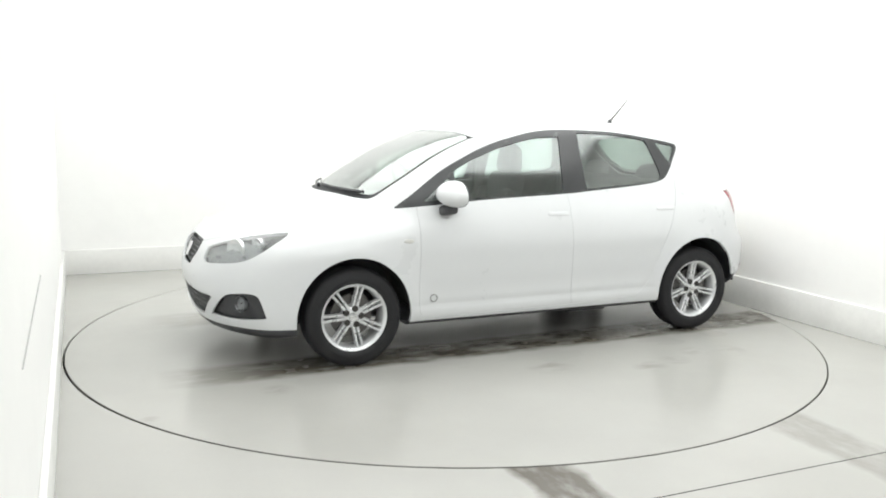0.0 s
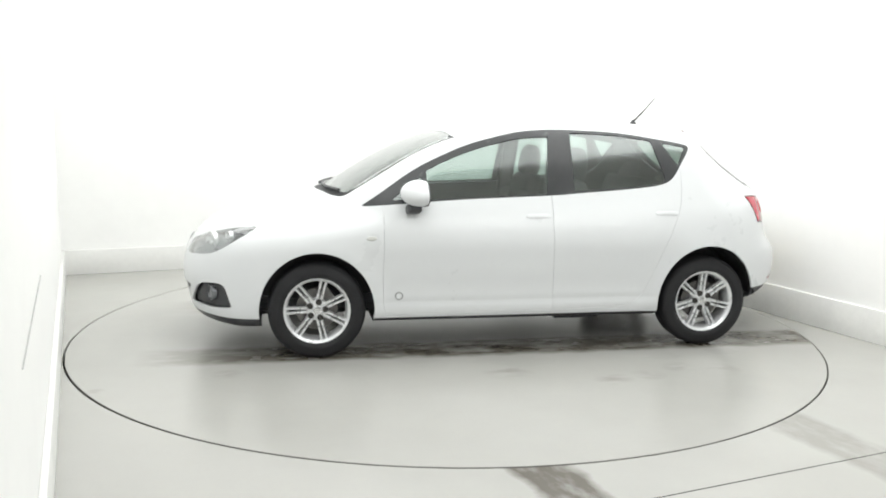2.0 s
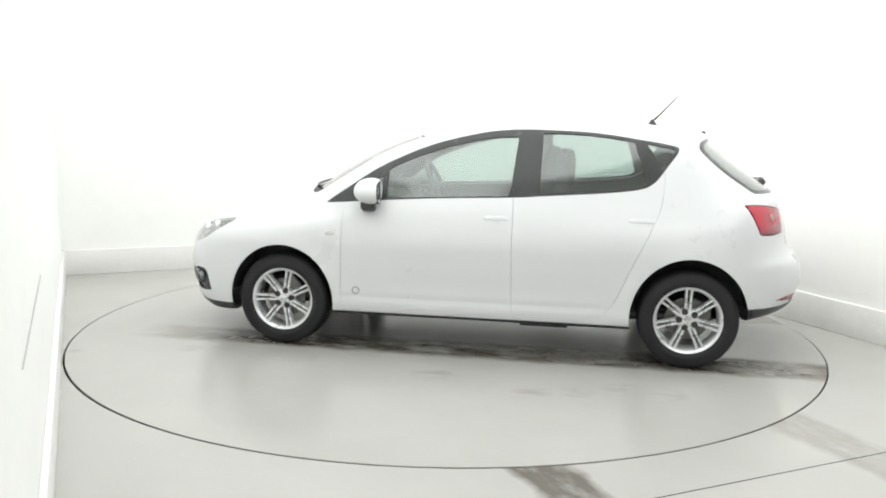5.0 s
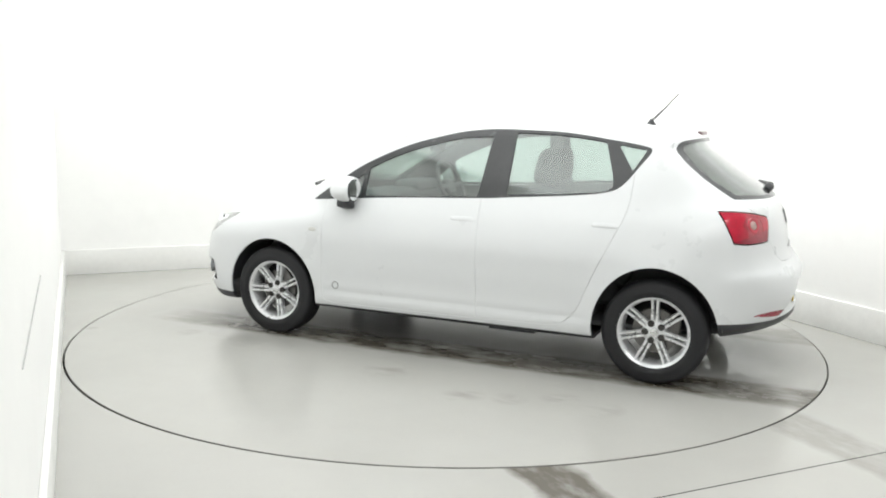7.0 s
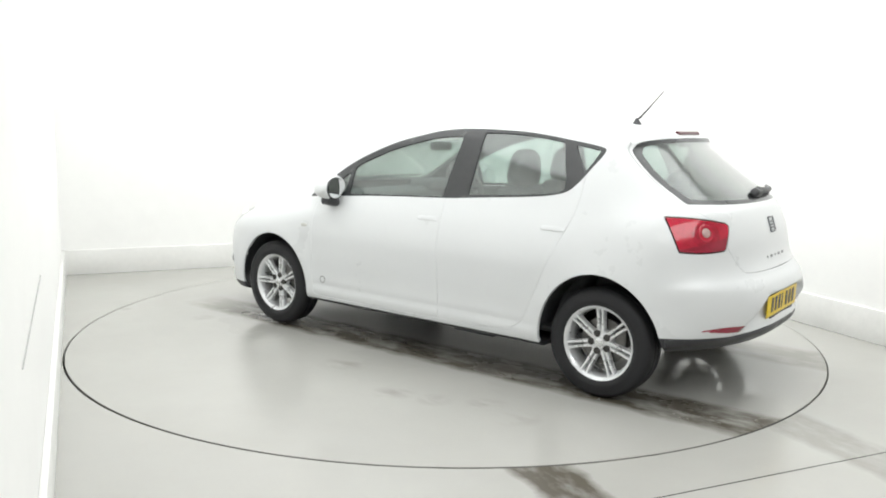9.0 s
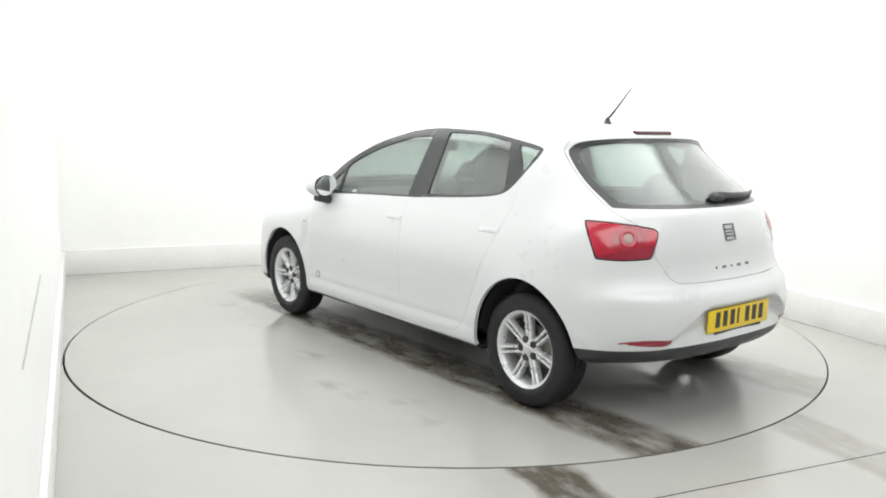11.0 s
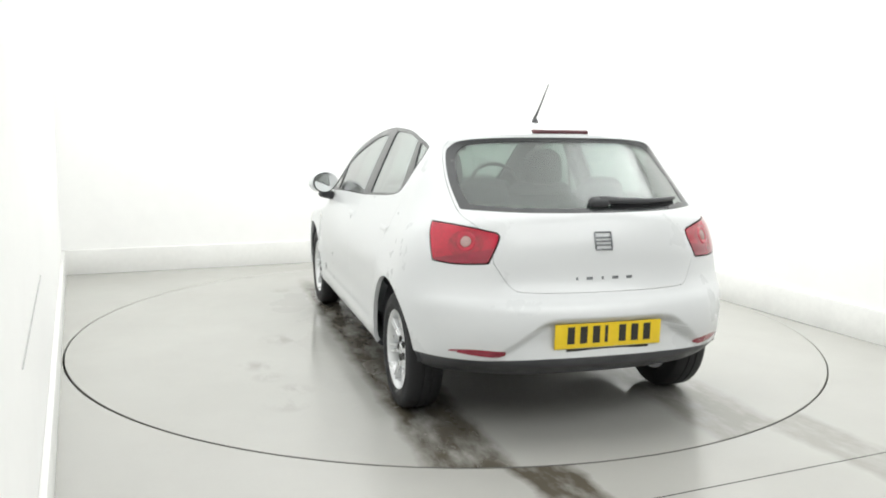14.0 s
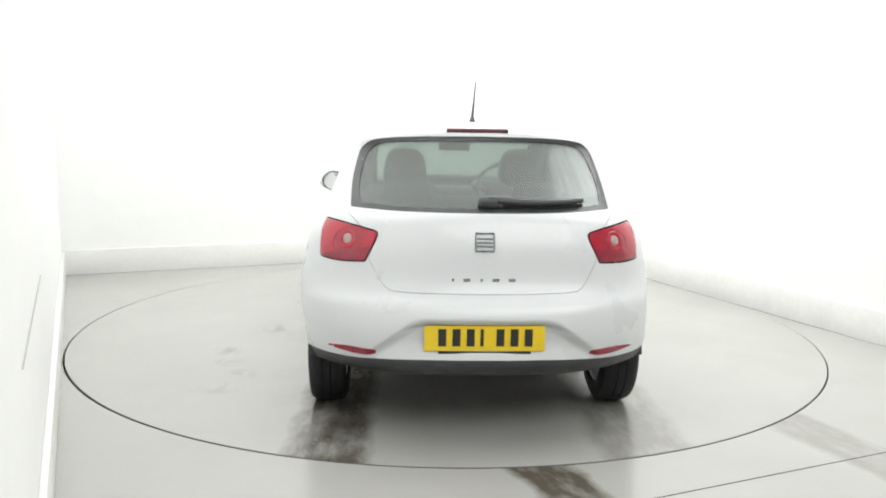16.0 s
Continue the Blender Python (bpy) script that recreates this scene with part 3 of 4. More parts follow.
def build_skin(car):
    """Cuts the skin into body, doors, panes, lamps and bumpers, each a part of the car."""
    sheet = body_skin()

    def cut(g):
        nonlocal sheet
        x, y, z = sheet[0].T
        piece, sheet = split(sheet, g(x, np.abs(y), y, z))
        return piece

    def cut_gap(g, gap=GAP):
        """A piece with a shut line round it."""
        nonlocal sheet
        x, y, z = sheet[0].T
        piece, sheet = split(sheet, g(x, np.abs(y), y, z) - gap)
        x, y, z = piece[0].T
        return split(piece, g(x, np.abs(y), y, z) + gap)[0]
    for cx in (1.2365, -1.2365):
        cut(lambda x, ay, y, z: np.maximum(np.hypot(x - cx, np.where(z > .288, (z - .288) / (1.045 if cx > 0 else 1.09), z - .288)) - .338, .50 - ay))
    under = cut(lambda x, ay, y, z: np.maximum(z - np.where(x > 1.5, .25, .24), -1.42 - x))
    panel("underbody", under, .02, PLASTIC, car, "black underbody and lower lip")
    glazing = cut(lambda x, ay, y, z: np.maximum(inside(GLAZING, x, z), .40 - ay))
    screen = cut(lambda x, ay, y, z: np.maximum(inside(SCREEN_EDGE, y, z), .2 - x))
    back = cut(lambda x, ay, y, z: np.maximum(inside(BACK_EDGE, y, z), x + 1.15))
    tails = cut_gap(lambda x, ay, y, z: np.maximum(inside(TAIL_LAMP, (ay + x) * .7071, z), x + 1.2), .003)
    heads = cut_gap(lambda x, ay, y, z: np.maximum(inside(HEAD_LAMP, (ay - x) * .7071, z), 1.3 - x))
    fogs = cut(lambda x, ay, y, z: np.maximum(inside(FOG_BEZEL, (ay - x) * .7071, z), 1.3 - x))
    grille = cut(lambda x, ay, y, z: np.maximum(inside(GRILLE, y, z), 1.7 - x))
    low = cut(lambda x, ay, y, z: np.maximum(inside(LOW_GRILLE, y, z), 1.7 - x))
    valance = cut(lambda x, ay, y, z: np.maximum(z - (.395 - .02 * smooth(ay, .2, .75)), x + 1.42))
    gate = cut_gap(lambda x, ay, y, z: np.maximum(inside(TAILGATE, y, z), x + 1.25), .001)
    bonnet = cut_gap(lambda x, ay, y, z: np.maximum(inside(BONNET, y, x), .62 - z))
    fdoors = cut_gap(lambda x, ay, y, z: np.maximum(inside(FRONT_DOOR, x, z), .4 - ay))
    rdoors = cut_gap(lambda x, ay, y, z: np.maximum(inside(REAR_DOOR, x, z), .4 - ay))
    front = cut(lambda x, ay, y, z: np.maximum(1.42 + .25 * smooth(z, .4, .75) - x, z - .72))
    rear = cut(lambda x, ay, y, z: np.maximum(x + 1.42 + .16 * smooth(z, .4, .75), z - .765))
    shell = panel("body_shell", sheet, .022, [PAINT, TRIM_IN], car, "white painted body shell with roof and wings")
    doors = {}
    for name, both_sides, label in (("front_door", fdoors, "white painted front door, shut"), ("rear_door", rdoors, "white painted rear door, shut")):
        for side, piece in zip((1, -1), left_right(both_sides)):
            doors[name, side] = panel(name, piece, .03, [PAINT, TRIM_IN], car, label)
    panel("bonnet", bonnet, .015, [PAINT, TRIM_IN], car, "white painted bonnet, shut")
    tailgate = panel("tailgate", gate, .03, [PAINT, TRIM_IN], car, "white painted tailgate, shut")
    fb = panel("front_bumper", front, .012, [PAINT, PLASTIC], car, "white painted front bumper")
    reflectors, rear = split(rear, np.maximum(inside(REFLECTOR, np.abs(rear[0][:, 1]), rear[0][:, 2]), rear[0][:, 0] + 1.5))
    rb = panel("rear_bumper", rear, .012, [PAINT, PLASTIC], car, "white painted rear bumper with a plate recess")
    for piece in left_right(reflectors):
        panel("rear_reflector", piece, .012, REFLECT_RED, rb, "red reflector strip", sink=-.002)
    panel("valance", valance, .012, PLASTIC, rb, "black plastic lower valance", sink=.004)
    for side, piece in zip((1, -1), left_right(glazing)):
        for name, outline in (("front_window", FRONT_PANE), ("sail_window", SAIL_PANE), ("rear_window", REAR_PANE), ("quarter_window", QUARTER_PANE)):
            pane, piece = split(piece, inside(outline, piece[0][:, 0], piece[0][:, 2]))
            w = panel(name, pane, .003, WINDOW, car, "lightly tinted side window pane", sink=.007)
            w.visible_shadow = False
        panel("window_frame", piece, .014, GLOSS_BLACK, car, "black side window surround and pillars", sink=.002)
    pane, seal = split(screen, inside(SCREEN_PANE, screen[0][:, 1], screen[0][:, 2]))
    panel("windscreen", pane, .005, SCREEN, car, "clear raked windscreen", sink=.004).visible_shadow = False
    panel("windscreen_seal", seal, .02, FRIT, car, "black windscreen surround", sink=.003)
    pane, seal = split(back, inside(BACK_PANE, back[0][:, 1], back[0][:, 2]))
    panel("rear_screen", pane, .004, REAR_GLASS, tailgate, "tinted heated rear window pane", sink=.004).visible_shadow = False
    panel("rear_screen_border", seal, .02, GLOSS_BLACK, tailgate, "black border of the rear window", sink=.002)
    for side, piece in zip((1, -1), left_right(tails)):
        u, z = (np.abs(piece[0][:, 1]) + piece[0][:, 0]) * .7071, piece[0][:, 2]
        edge, face = split(piece, -.0045 - inside(TAIL_LAMP, u, z))
        u, z = (np.abs(face[0][:, 1]) + face[0][:, 0]) * .7071, face[0][:, 2]
        foot, face = split(face, z - .832 + .20 * (u + .75))
        m = stand(-2, side * .600, .888, "x", .003)
        u0, z0 = (abs(m.translation.y) + m.translation.x) * .7071, m.translation.z
        u, z = (np.abs(face[0][:, 1]) + face[0][:, 0]) * .7071, face[0][:, 2]
        bowl, face = split(face, np.hypot((u - u0) * .8, z - z0 + .012) - .062)
        lamp = panel("tail_light", face, .03, RED_LENS, car, "glossy red tail light with a pale round lens", sink=-.002)
        panel("lens_foot", foot, .03, REFLECT_RED, lamp, "darker red lower lens", sink=-.001)
        panel("lens_bowl", bowl, .03, BOWL_RED, lamp, "ribbed red bowl round the lens", sink=-.001)
        panel("lens_edge", edge, .03, DARK_RED, lamp, "dark red lens edge", sink=-.001)
        part("reversing_lens", lathe([(0, .004), (.016, .003), (.023, 0), (.025, -.004)], 32, False), PALE_LENS, lamp, "pale round lens", m=m)
        part("lens_ring", lathe([(.027, .0005), (.033, .0018), (.040, .0008), (.044, -.003)], 32, False), RED_LENS, lamp, m=m)
    for side, piece in zip((1, -1), left_right(heads)):
        lamp = panel("headlight", piece, .002, CLEAR, car, "clear swept-back headlight", sink=0)
        u, z = (np.abs(piece[0][:, 1]) - piece[0][:, 0]) * .7071, piece[0][:, 2]
        lid, shell_in = split(piece, np.minimum(.738 + .10 * np.maximum(-u - .86, 0) - z, np.maximum(-.745 - u, .68 - z)))
        panel("lamp_housing", shell_in, .01, LAMP_SHELL, lamp, "pale-toned headlight housing", sink=.026)
        panel("lamp_lid", lid, .01, LAMP_DARK, lamp, "dark upper edge of the headlight housing", sink=.024)
        for (x, y, z), r in (((1.85, .565, .672), .066), ((1.75, .645, .712), .036)):
            p, n = on_skin(x + .2, side * y, z, "x")
            m = Matrix.Translation(p - Vector((.030, side * .012, 0))) @ Vector((1, side * .55, .05)).to_track_quat("Z", "Y").to_matrix().to_4x4()
            rows = [(0, -.008), (r * .35, -.0075), (r * .7, -.004), (r * .93, .002), (r, .005), (r * 1.06, .003), (r * 1.06, -.02)]
            part("reflector", lathe(rows, 36, False), SATIN, lamp, "bright reflector bowl", m=m)
            part("bulb", lathe([(0, .006), (.010, .003), (.012, -.004), (.012, -.01)], 16, False), SATIN, lamp, m=m)
    for side, piece in zip((1, -1), left_right(fogs)):
        bezel = panel("fog_bezel", piece, .01, PLASTIC, fb, "black plastic fog lamp surround", sink=.025)
        p, n = on_skin(2.1, side * .66, .388, "x")
        m = Matrix.Translation(p - Vector((.02, side * .006, 0))) @ Vector((1, side * .45, 0)).to_track_quat("Z", "Y").to_matrix().to_4x4()
        part("fog_lamp", lathe([(0, .002), (.03, 0), (.036, -.006), (.042, .006), (.046, .004), (.048, -.02)], 32, False), DARK_METAL, fb, "round fog lamp", m=m)
    panel("upper_grille", grille, .01, PLASTIC, fb, "black upper grille", sink=.03)
    panel("lower_grille", low, .01, PLASTIC, fb, "black lower grille", sink=.03)
    for z in (.57, .595, .62, .645, .67):
        w = .2 - abs(z - .645) * .75
        bar_of(fb, "grille_bar", z, w)
    for z in (.305, .335, .365, .395):
        bar_of(fb, "grille_bar", z, .35 + (z - .305) * 1.2)
    b = plate([(-.05, -.045), (.05, -.045), (.05, .045), (-.05, .045)], .012, .004)
    part("emblem", b, CHROME, fb, "silver emblem plate", m=stand(2.3, 0, .622, "x", .0))
    return shell, doors, tailgate, fb, rb


def bar_of(parent, name, z, half):
    """A curved grille bar following the nose."""
    pts = [on_skin(2.3, y, z, "x")[0] - Vector((.016, 0, 0)) for y in np.linspace(-half, half, 15)]
    part(name, rod(pts, .005, 8), PLASTIC, parent)


def build_wheel(car, x, side):
    """Tyre, twin-spoke alloy rim, bolts, cap, disc and caliper; y is the axle, outwards."""
    wheel = new("wheel")
    wheel.parent = car
    wheel.matrix_basis = pose(x, side * (.722 if x > 0 else .715), .2905) @ (pose(0, 0, 0) if side > 0 else pose(0, 0, 0, 0, 0, 180)) @ pose(0, 0, 0, 0, 38.6 if x > 0 else 0, 0) @ Matrix.Scale(.967, 4)
    tagged(wheel, "black tyre on a silver twin-spoke alloy wheel")
    if build_wheel.first is None:
        rows = [(.198, -.075), (.205, -.088), (.235, -.094), (.265, -.091), (.288, -.080), (.298, -.062), (.3, -.03), (.3, -.026), (.294, -.024), (.294, -.018), (.3, -.016), (.301, 0),
                (.3, .016), (.294, .018), (.294, .024), (.3, .026), (.3, .03), (.298, .062), (.288, .080), (.279, .086), (.277, .0875), (.262, .091), (.24, .0935), (.236, .095), (.225, .0925), (.207, .086), (.199, .078)]
        part("tyre", lathe(rows, 72), RUBBER, wheel, "black road tyre")
        rows = [(.19, -.075), (.204, -.08), (.204, -.072), (.186, -.062), (.178, -.03), (.178, .03), (.184, .064), (.190, .074), (.199, .080), (.206, .084), (.208, .080), (.203, .072)]
        part("rim", lathe(rows, 72), ALLOY, wheel, "silver rim")
        spoke = None
        for k in range(7):
            b = bmesh.new()
            for s in (-1, 1):
                ring = []
                for r, w, off, y0 in ((.045, .013, .011, .052), (.085, .0098, .0125, .056), (.13, .0085, .0135, .062), (.17, .0085, .0150, .069), (.190, .0105, .0165, .073)):
                    c = s * off
                    ring.append([b.verts.new(p) for p in ((c - w, y0 - .035, r), (c + w, y0 - .035, r), (c + w * .85, y0 - .004, r), (c + w * .55, y0, r), (c - w * .55, y0, r), (c - w * .85, y0 - .004, r))])
                for p, q in zip(ring, ring[1:]):
                    for j in range(6):
                        b.faces.new((p[j], p[(j + 1) % 6], q[(j + 1) % 6], q[j]))
                b.faces.new(ring[0])
                b.faces.new(ring[-1][::-1])
            bmesh.ops.recalc_face_normals(b, faces=b.faces[:])
            m = pose(0, 0, 0, 0, 360 / 7 * k, 0)
            if spoke is None:
                spoke = part("spoke", b, ALLOY, wheel, "silver twin spoke", m=m)
            else:
                b.free()
                again(spoke, m, wheel)
        part("hub", lathe([(0, .058), (.03, .058), (.045, .056), (.062, .048), (.070, .03), (.070, -.01), (.0, -.01)], 40), ALLOY, wheel, "silver wheel hub")
        part("hub_cap", lathe([(0, .064), (.016, .0635), (.024, .061), (.027, .056), (.027, .05)], 32), CHROME, wheel, "round silver cap")
        bolt = None
        for k in range(5):
            m = pose(0, 0, 0, 0, 72 * k + 20, 0)
            if bolt is None:
                b = lathe([(0, .056), (.007, .0555), (.010, .054), (.014, .0575), (.0175, .0585), (.0195, .056), (.0195, .04)], 12)
                b.transform(Matrix.Translation((0, .003, .05)))
                bolt = part("wheel_bolt", b, INK, wheel, "dark recessed wheel bolt", m=m)
            else:
                again(bolt, m, wheel)
        part("brake_disc", lathe([(.05, .012), (.128, .012), (.130, .010), (.130, -.008), (.05, -.01)], 48), STEEL, wheel, "grey steel brake disc")
        part("caliper", rbox(.07, .06, .12, .012, pose(-.105, 0, .04)), STEEL, wheel)
        build_wheel.first = wheel
    else:
        for o in build_wheel.first.children:
            again(o, o.matrix_basis.copy(), wheel)
    # wheel housing
    lining = lathe([(.357, .05), (.357, -.27), (.0, -.275)], 40, start=6, turn=168)
    part("arch_liner", lining, PLASTIC, car, "black wheel arch liner", m=pose(x, side * .735, .289) @ (pose(0, 0, 0) if side > 0 else Matrix.Diagonal((1, -1, 1, 1))))


build_wheel.first = None


def build_mirror(car, side):
    """Wing mirror: white cap, black foot, glass that looks back."""
    b = bmesh.new()
    bmesh.ops.create_uvsphere(b, u_segments=36, v_segments=20, radius=1)
    for v in b.verts:
        x, y, z = v.co
        x = max(x, -.47) if x < 0 else x
        v.co = Vector((.106 * x * (1 - .12 * y), .100 * y * (1 - .10 * max(z, 0)), .082 * (z if z > 0 else z * .85) - .012 * y))
    bmesh.ops.recalc_face_normals(b, faces=b.faces[:])
    m = pose(.645, side * .858, .988) @ pose(0, 0, 0, 0, 0, side * 5) @ Matrix.Diagonal((1, side, 1, 1))
    mirror = part("wing_mirror", b, PAINT, car, "white door mirror on a black foot", m=m)
    b = lathe([(0, .0), (.80, .0), (.88, .035), (.94, .02), (.955, -.16)], 40)
    b.transform(Matrix.Diagonal((.105, .085, .074, 1)) @ pose(0, 0, 0, 0, 0, 90))
    part("mirror_rim", b, GLOSS_BLACK, mirror, "black mirror edge", m=pose(-.0495, 0, -.004))
    b = lathe([(0, .01), (.85, .0), (.87, -.03)], 40)
    b.transform(Matrix.Diagonal((.105, .085, .074, 1)) @ pose(0, 0, 0, 0, 0, 90))
    part("mirror_glass", b, MIRROR, mirror, "silvered mirror glass", m=pose(-.0515, 0, -.004))
    b = rbox(.085, .10, .06, .018, pose(.022, -.03, -.088) @ pose(0, 0, 0, 14))
    rbox(.07, .12, .03, .01, pose(.015, -.085, -.108) @ pose(0, 0, 0, 12), bm=b)
    part("mirror_foot", b, PLASTIC, mirror, "black plastic mirror foot")


def cushion(sx, sy, sz, m):
    """A padded headrest: domed, fuller below than above."""
    b = bmesh.new()
    bmesh.ops.create_uvsphere(b, u_segments=32, v_segments=20, radius=1)
    for v in b.verts:
        x, y, z = (math.copysign(abs(c) ** .62, c) for c in v.co)
        f = 1 - .14 * z
        v.co = Vector((sx / 2 * x * f, sy / 2 * y * f, sz / 2 * z))
    b.transform(m)
    return b


def build_seat(car, x, y, width, back=.56, lean=14):
    seat = new("front_seat")
    seat.parent = car
    seat.matrix_basis = pose(x, y, .30)
    tagged(seat, "dark grey cloth front seat with a tall headrest")
    part("cushion", rbox(.50, width, .18, .06, pose(.05, 0, .14) @ pose(0, 0, 0, 0, -6), 4), SEAT, seat)
    m = pose(-.20, 0, .20) @ pose(0, 0, 0, 0, -lean)
    b = rbox(.15, width, back, .055, m @ pose(0, 0, back / 2), 4, taper=.86)
    for s in (-1, 1):
        rbox(.17, .09, back * .72, .04, m @ pose(.035, s * (width / 2 - .05), back * .40), 3, bm=b)
    part("backrest", b, SEAT, seat)
    part("headrest", cushion(.13, .245, .225, m @ pose(.015, 0, back + .10) @ pose(0, 0, 0, 0, 8)), SEAT, seat)
    for s in (-.06, .06):
        part("headrest_post", rod([m @ Vector((.01, s, back - .05)), m @ Vector((.015, s, back + .09))], .007, 8), CHROME, seat)


def build_cabin(car):
    for x, y in ((-.14, .345), (-.03, -.345)):
        build_seat(car, x, y, .46)
    bench = new("rear_bench")
    bench.parent = car
    bench.matrix_basis = pose(-.86, 0, .34)
    tagged(bench, "dark grey cloth rear bench with low headrests")
    part("cushion", rbox(.50, 1.24, .18, .06, pose(.12, 0, .12), 4), SEAT, bench)
    m = pose(-.10, 0, .16) @ pose(0, 0, 0, 0, -20)
    part("backrest", rbox(.14, 1.24, .56, .05, m @ pose(0, 0, .28), 4), SEAT, bench)
    for y in (.33, -.33):
        part("headrest", cushion(.10, .25, .14, m @ pose(.0, y, .60)), SEAT, bench)
    b = rbox(.34, 1.34, .24, .07, pose(.80, 0, .82), 4)
    rbox(.22, .40, .09, .04, pose(.74, -.35, .945), 3, bm=b)
    rbox(.20, .30, .40, .04, pose(.66, 0, .62), 3, bm=b)
    part("dashboard", b, TRIM_IN, car, "dark grey dashboard with a hooded dial binnacle")
    ring = [Vector((0, .185 * math.cos(a), .185 * math.sin(a))) for a in np.linspace(0, 2 * math.pi, 41)]
    b = rod(ring, .016, 10, bm=None)
    for a in (0, 180, 270):
        b = rod([(.02, 0, 0), (0, .185 * math.cos(radians(a)), .185 * math.sin(radians(a)))], .018, 8, bm=b)
    rbox(.05, .13, .11, .02, pose(.02, 0, 0), 3, bm=b)
    part("steering_wheel", b, PLASTIC, car, "black three-spoke steering wheel", m=pose(.47, -.36, .95) @ pose(0, 0, 0, 0, 24))
    b = rbox(.50, 1.08, .03, .012, pose(-1.32, 0, .96), 2)
    part("parcel_shelf", b, TRIM_IN, car, "dark parcel shelf")
    part("cabin_floor", rbox(2.1, 1.40, .03, .01, pose(-.28, 0, .29), 2), TRIM_IN, car)
    b = rbox(.03, .22, .06, .012, pose(.42, 0, 1.245), 3)
    part("interior_mirror", b, PLASTIC, car, "black interior mirror")
    for s in (1, -1):
        part("pillar_trim", rbox(.09, .03, .50, .012, pose(-.275, s * .63, 1.09) @ pose(0, 0, 0, s * 22), 2), GREY_TRIM, car, "pale-toned inner pillar lining")
        pts = [on_skin(1.8, s * y, z, "x")[0] - Vector((.035, s * .02, .02)) for y, z in ((.585, .985), (.585, 1.06), (.582, 1.13), (.57, 1.21), (.55, 1.28))]
        part("windscreen_pillar_lining", rod(pts, .016, 10, end=.008), TRIM_IN, car, "dark lining of the windscreen pillar")
        b = rod([(-.22, s * .60, 1.2), (-.20, s * .62, .9), (-.1, s * .6, .6)], .014, 6)
        part("seat_belt", b, SEAT, car)


def build_details(car, doors, tailgate, fb, rb):
    for side in (1, -1):
        for name, x0, z0 in (("front_door", -.112, .849), ("rear_door", -.955, .862)):
            door = doors[name, side]
            m = stand(x0, side * 1.2, z0, "y", .0)
            bow = [(-.078, 0, -.010), (-.066, 0, .008), (-.03, 0, .016), (.03, 0, .016), (.066, 0, .008), (.078, 0, -.010)]
            b = rod(bow, .012, 10)
            b.transform(Matrix.Diagonal((1, 1.1, .2, 1)))
            part("door_handle", b, PAINT, door, "white pull handle", m=m)
        b = lathe([(0, .005), (.016, .004), (.02, 0), (.021, -.004)], 24, False)
        b.transform(Matrix.Diagonal((1.5, .6, .7, 1)))
        part("side_indicator", b, AMBER, car, "small pale side indicator", m=stand(.916, side * 1.2, .724, "y", .001))
        b = lathe([(.018, .001), (.019, .003), (.024, .003), (.025, -.001)], 28, False)
        part("door_badge", b, LAMP_SHELL, doors["front_door", side], "small round grey door badge", m=stand(.752, side * 1.2, .375, "y", .0))
    # number plate, its writing as plain bars
    m = stand(-2.3, 0, .49, "x", .012)
    b = plate([(-.26, -.0555), (.26, -.0555), (.26, .0555), (-.26, .0555)], .006, .002)
    board = part("number_plate", b, YELLOW, rb, "yellow number plate with dark bars", m=m)
    for k, (x, w) in enumerate(((-.183, .034), (-.122, .034), (-.061, .034), (-.012, .014), (.067, .034), (.128, .034), (.189, .034))):
        part("plate_bar", plate([(x - w / 2, -.036), (x + w / 2, -.036), (x + w / 2, .04), (x - w / 2, .04)], .002, 0, pose(0, .002, .004)), INK, board, smooth_angle=0)
    part("plate_strip", plate([(-.20, -.068), (.20, -.068), (.20, -.058), (-.20, -.058)], .006), INK, board, "black strip under the plate", smooth_angle=0)
    # tailgate emblem and lettering bars
    m = stand(-2.3, 0, .894, "x", .002)
    b = None
    for x, y, w, h in ((0, .039, .084, .008), (0, -.039, .084, .008), (-.040, 0, .008, .072), (.040, 0, .008, .072), (0, .015, .070, .009), (0, -.002, .070, .008), (0, -.018, .070, .009)):
        b = rbox(w, h, .007, .003, pose(x, y, 0), 2, bm=b)
    part("emblem", b, DARK_METAL, tailgate, "grey metal emblem of stacked bars", m=m)
    for y, w in ((.138, .010), (.078, .030), (.014, .010), (-.048, .030), (-.118, .030)):
        mm = stand(-2.3, y, .734, "x", .001)
        part("letter_bar", rbox(w, .013, .003, .001, None, 1), DARK_METAL, tailgate, m=mm)
    # high brake light, wiper, washer, aerial
    pts = [on_skin(-1.8, y, 1.355, "x")[0] + Vector((.016, 0, .008)) for y in np.linspace(-.148, .148, 11)]
    b = rod(pts, .015, 12)
    part("brake_light", b, DARK_RED, tailgate, "dark red high brake light")
    wiper = part("rear_wiper", rbox(.10, .055, .04, .015, None, 3, .8), PLASTIC, tailgate, "black rear wiper", m=stand(-2.2, -.02, 1.048, "x", .015))
    pts = [on_skin(-2.2, y, 1.050 + .008 * math.sin((y + .05) * 7), "x") for y in np.linspace(-.02, -.45, 14)]
    b = rod([p + q * .022 for p, q in pts], .019, 8, end=.010)
    arm = part("wiper_arm", b, PLASTIC, wiper, "black wiper arm")
    arm.matrix_parent_inverse = wiper.matrix_basis.inverted()
    b = rod([p + q * .008 + Vector((0, 0, -.012)) for p, q in pts[2:]], .011, 6)
    blade = part("wiper_blade", b, RUBBER, wiper)
    blade.matrix_parent_inverse = wiper.matrix_basis.inverted()
    base, n = on_skin(-1.03, 0, 1.9, "z")
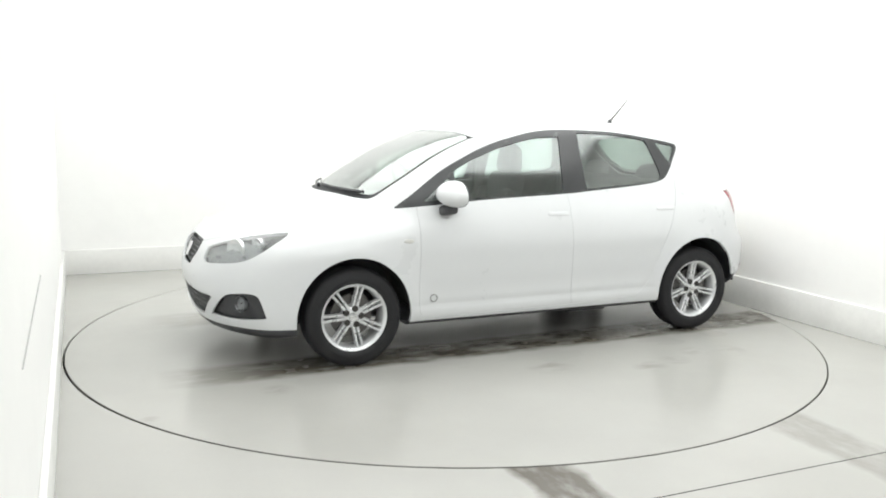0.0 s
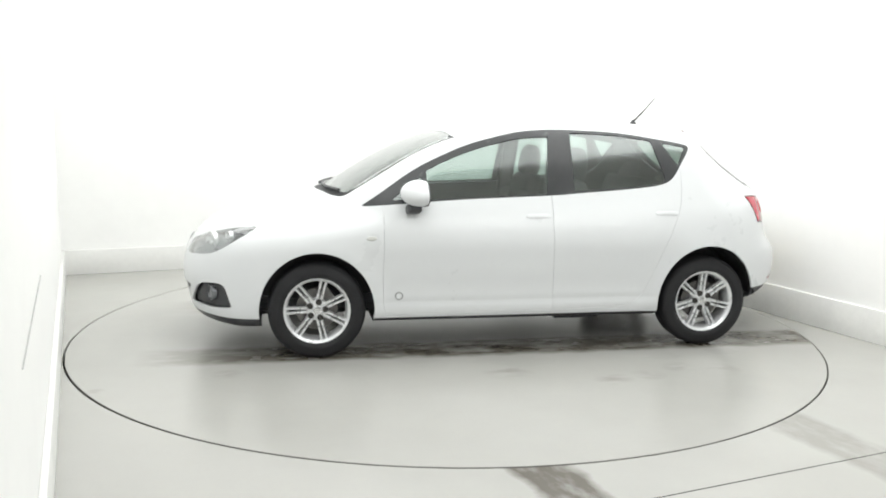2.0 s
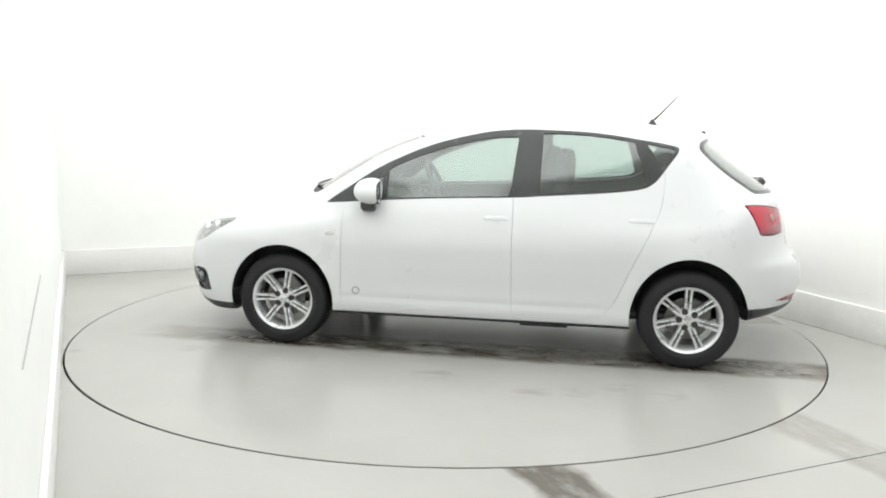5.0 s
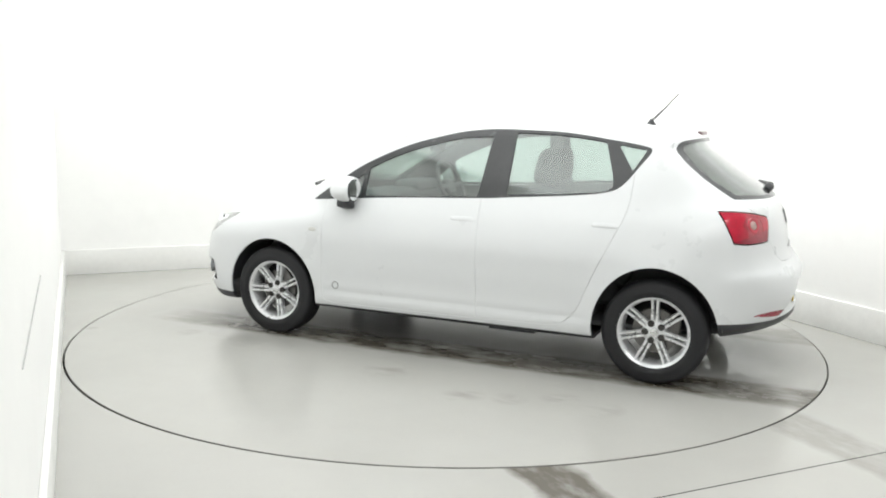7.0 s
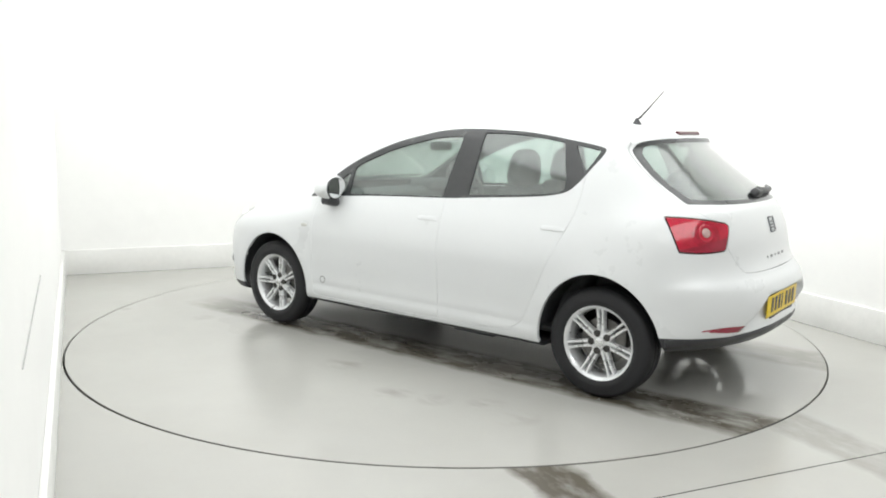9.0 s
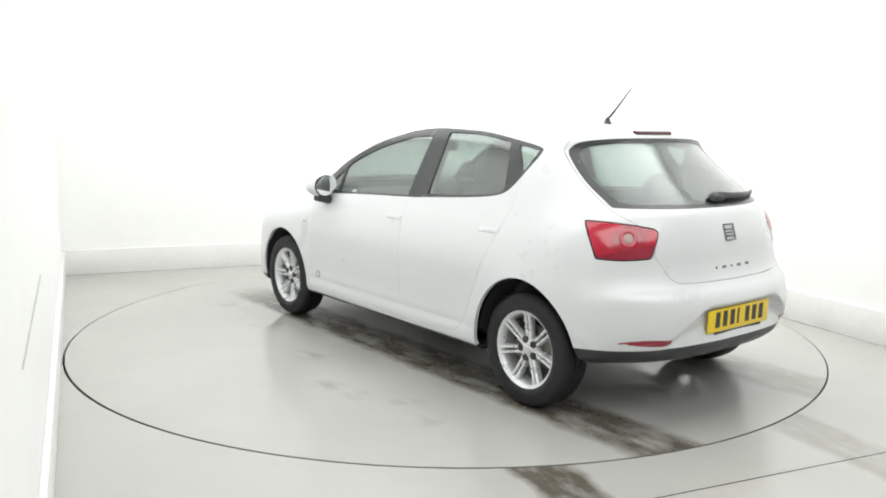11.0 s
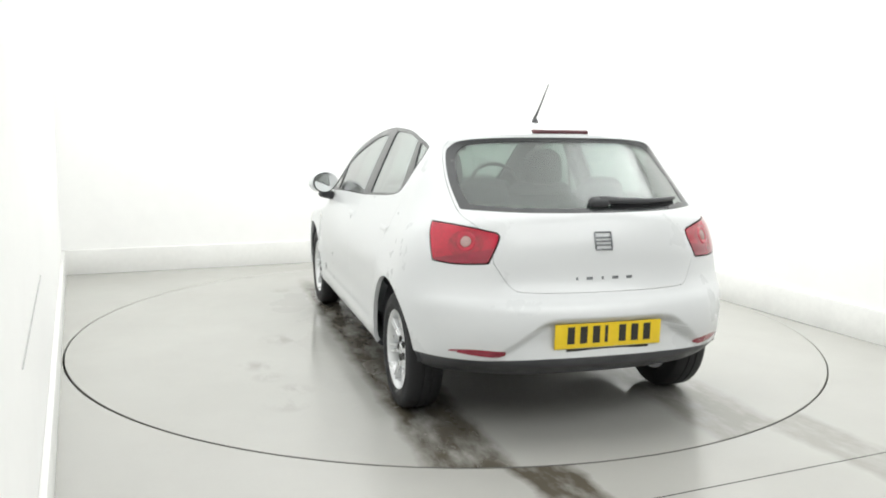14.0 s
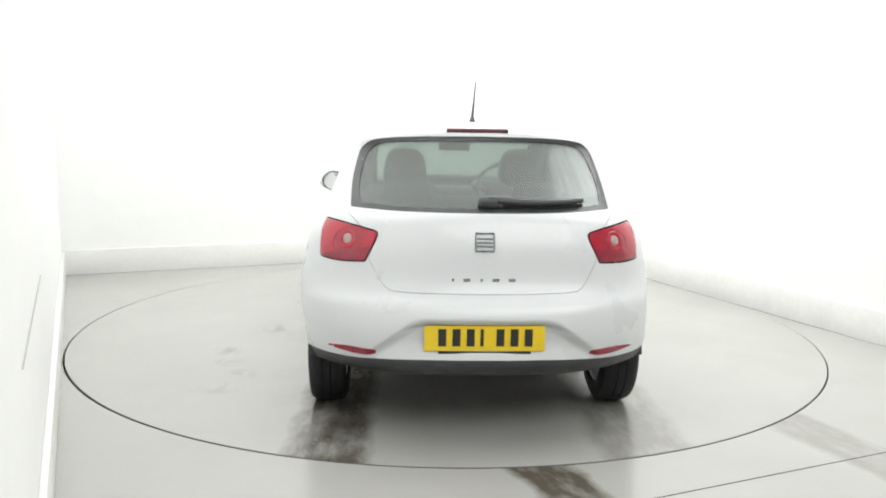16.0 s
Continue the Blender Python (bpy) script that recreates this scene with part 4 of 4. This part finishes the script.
    foot = lathe([(.028, -.004), (.028, .004), (.02, .018), (.012, .034), (.008, .046), (0, .05)], 24, False)
    foot.transform(Matrix.Diagonal((1.25, .7, .9, 1)))
    aerial = part("aerial", foot, PLASTIC, car, "black roof aerial with a thin raked mast", m=Matrix.Translation(base - Vector((0, 0, .008))))
    part("mast", rod([(-.012, 0, .04), (-.07, 0, .10), (-.158, 0, .198)], .007, 8, end=.003), PLASTIC, aerial)
    # front wipers and scuttle
    for y0, y1 in ((.50, -.12), (-.12, -.56)):
        pts = []
        for s in np.linspace(0, 1, 10):
            y = y0 + (y1 - y0) * s
            p, q = on_skin(1.8, y, .976 + .01 * s, "x")
            pts.append(p + q * .012)
        part("front_wiper", rod(pts, .011, 8, end=.007), PLASTIC, car, "black windscreen wiper at rest")
    # underside: silencer, sills, flaps
    b = rod([(-1.50, -.25, .315), (-1.55, .22, .315)], .08, 16)
    part("silencer", b, STEEL, car, "dull steel silencer under the tail")
    b = rod([(.9, -.05, .24), (0, -.05, .22), (-1.1, -.08, .24), (-1.55, -.12, .26)], .03, 10)
    part("exhaust_pipe", b, STEEL, car)
    for side in (1, -1):
        b = rod([(-1.22, side * .60, .30), (-.75, side * .48, .25)], .035, 10)
        part("rear_axle_arm", b, PLASTIC, car)
        b = rbox(.30, .14, .036, .012, pose(-.40, side * .66, .205), 2, .85)
        part("jacking_block", b, PLASTIC, car)
    part("rear_axle", rod([(-1.20, -.6, .28), (-1.20, .6, .28)], .04, 10), STEEL, car)


def build_car():
    car = new("hatchback_car")
    tagged(car, "white five-door hatchback car standing on the turntable", "car", kind="thing")
    shell, doors, tailgate, fb, rb = build_skin(car)
    for x in (1.2365, -1.2365):
        for side in (1, -1):
            build_wheel(car, x, side)
    for side in (1, -1):
        build_mirror(car, side)
    build_cabin(car)
    build_details(car, doors, tailgate, fb, rb)
    return car


build_booth()
turntable = build_turntable()
car = build_car()


def angle(t):
    """The table's turn in degrees, almost steady at seven degrees a second."""
    return 204.52 - 6.9399 * t + .01929 * t * t - .001295 * t ** 3


def motions():
    times = [k / 2 for k in range(33)]
    walk(turntable, [(t, pose(0, 0, 0, 0, 0, angle(t))) for t in times])
    walk(car, [(t, pose(0, 0, 0, 0, 0, angle(t)) @ pose(-.3187, -.0472, 0)) for t in times])


motions()
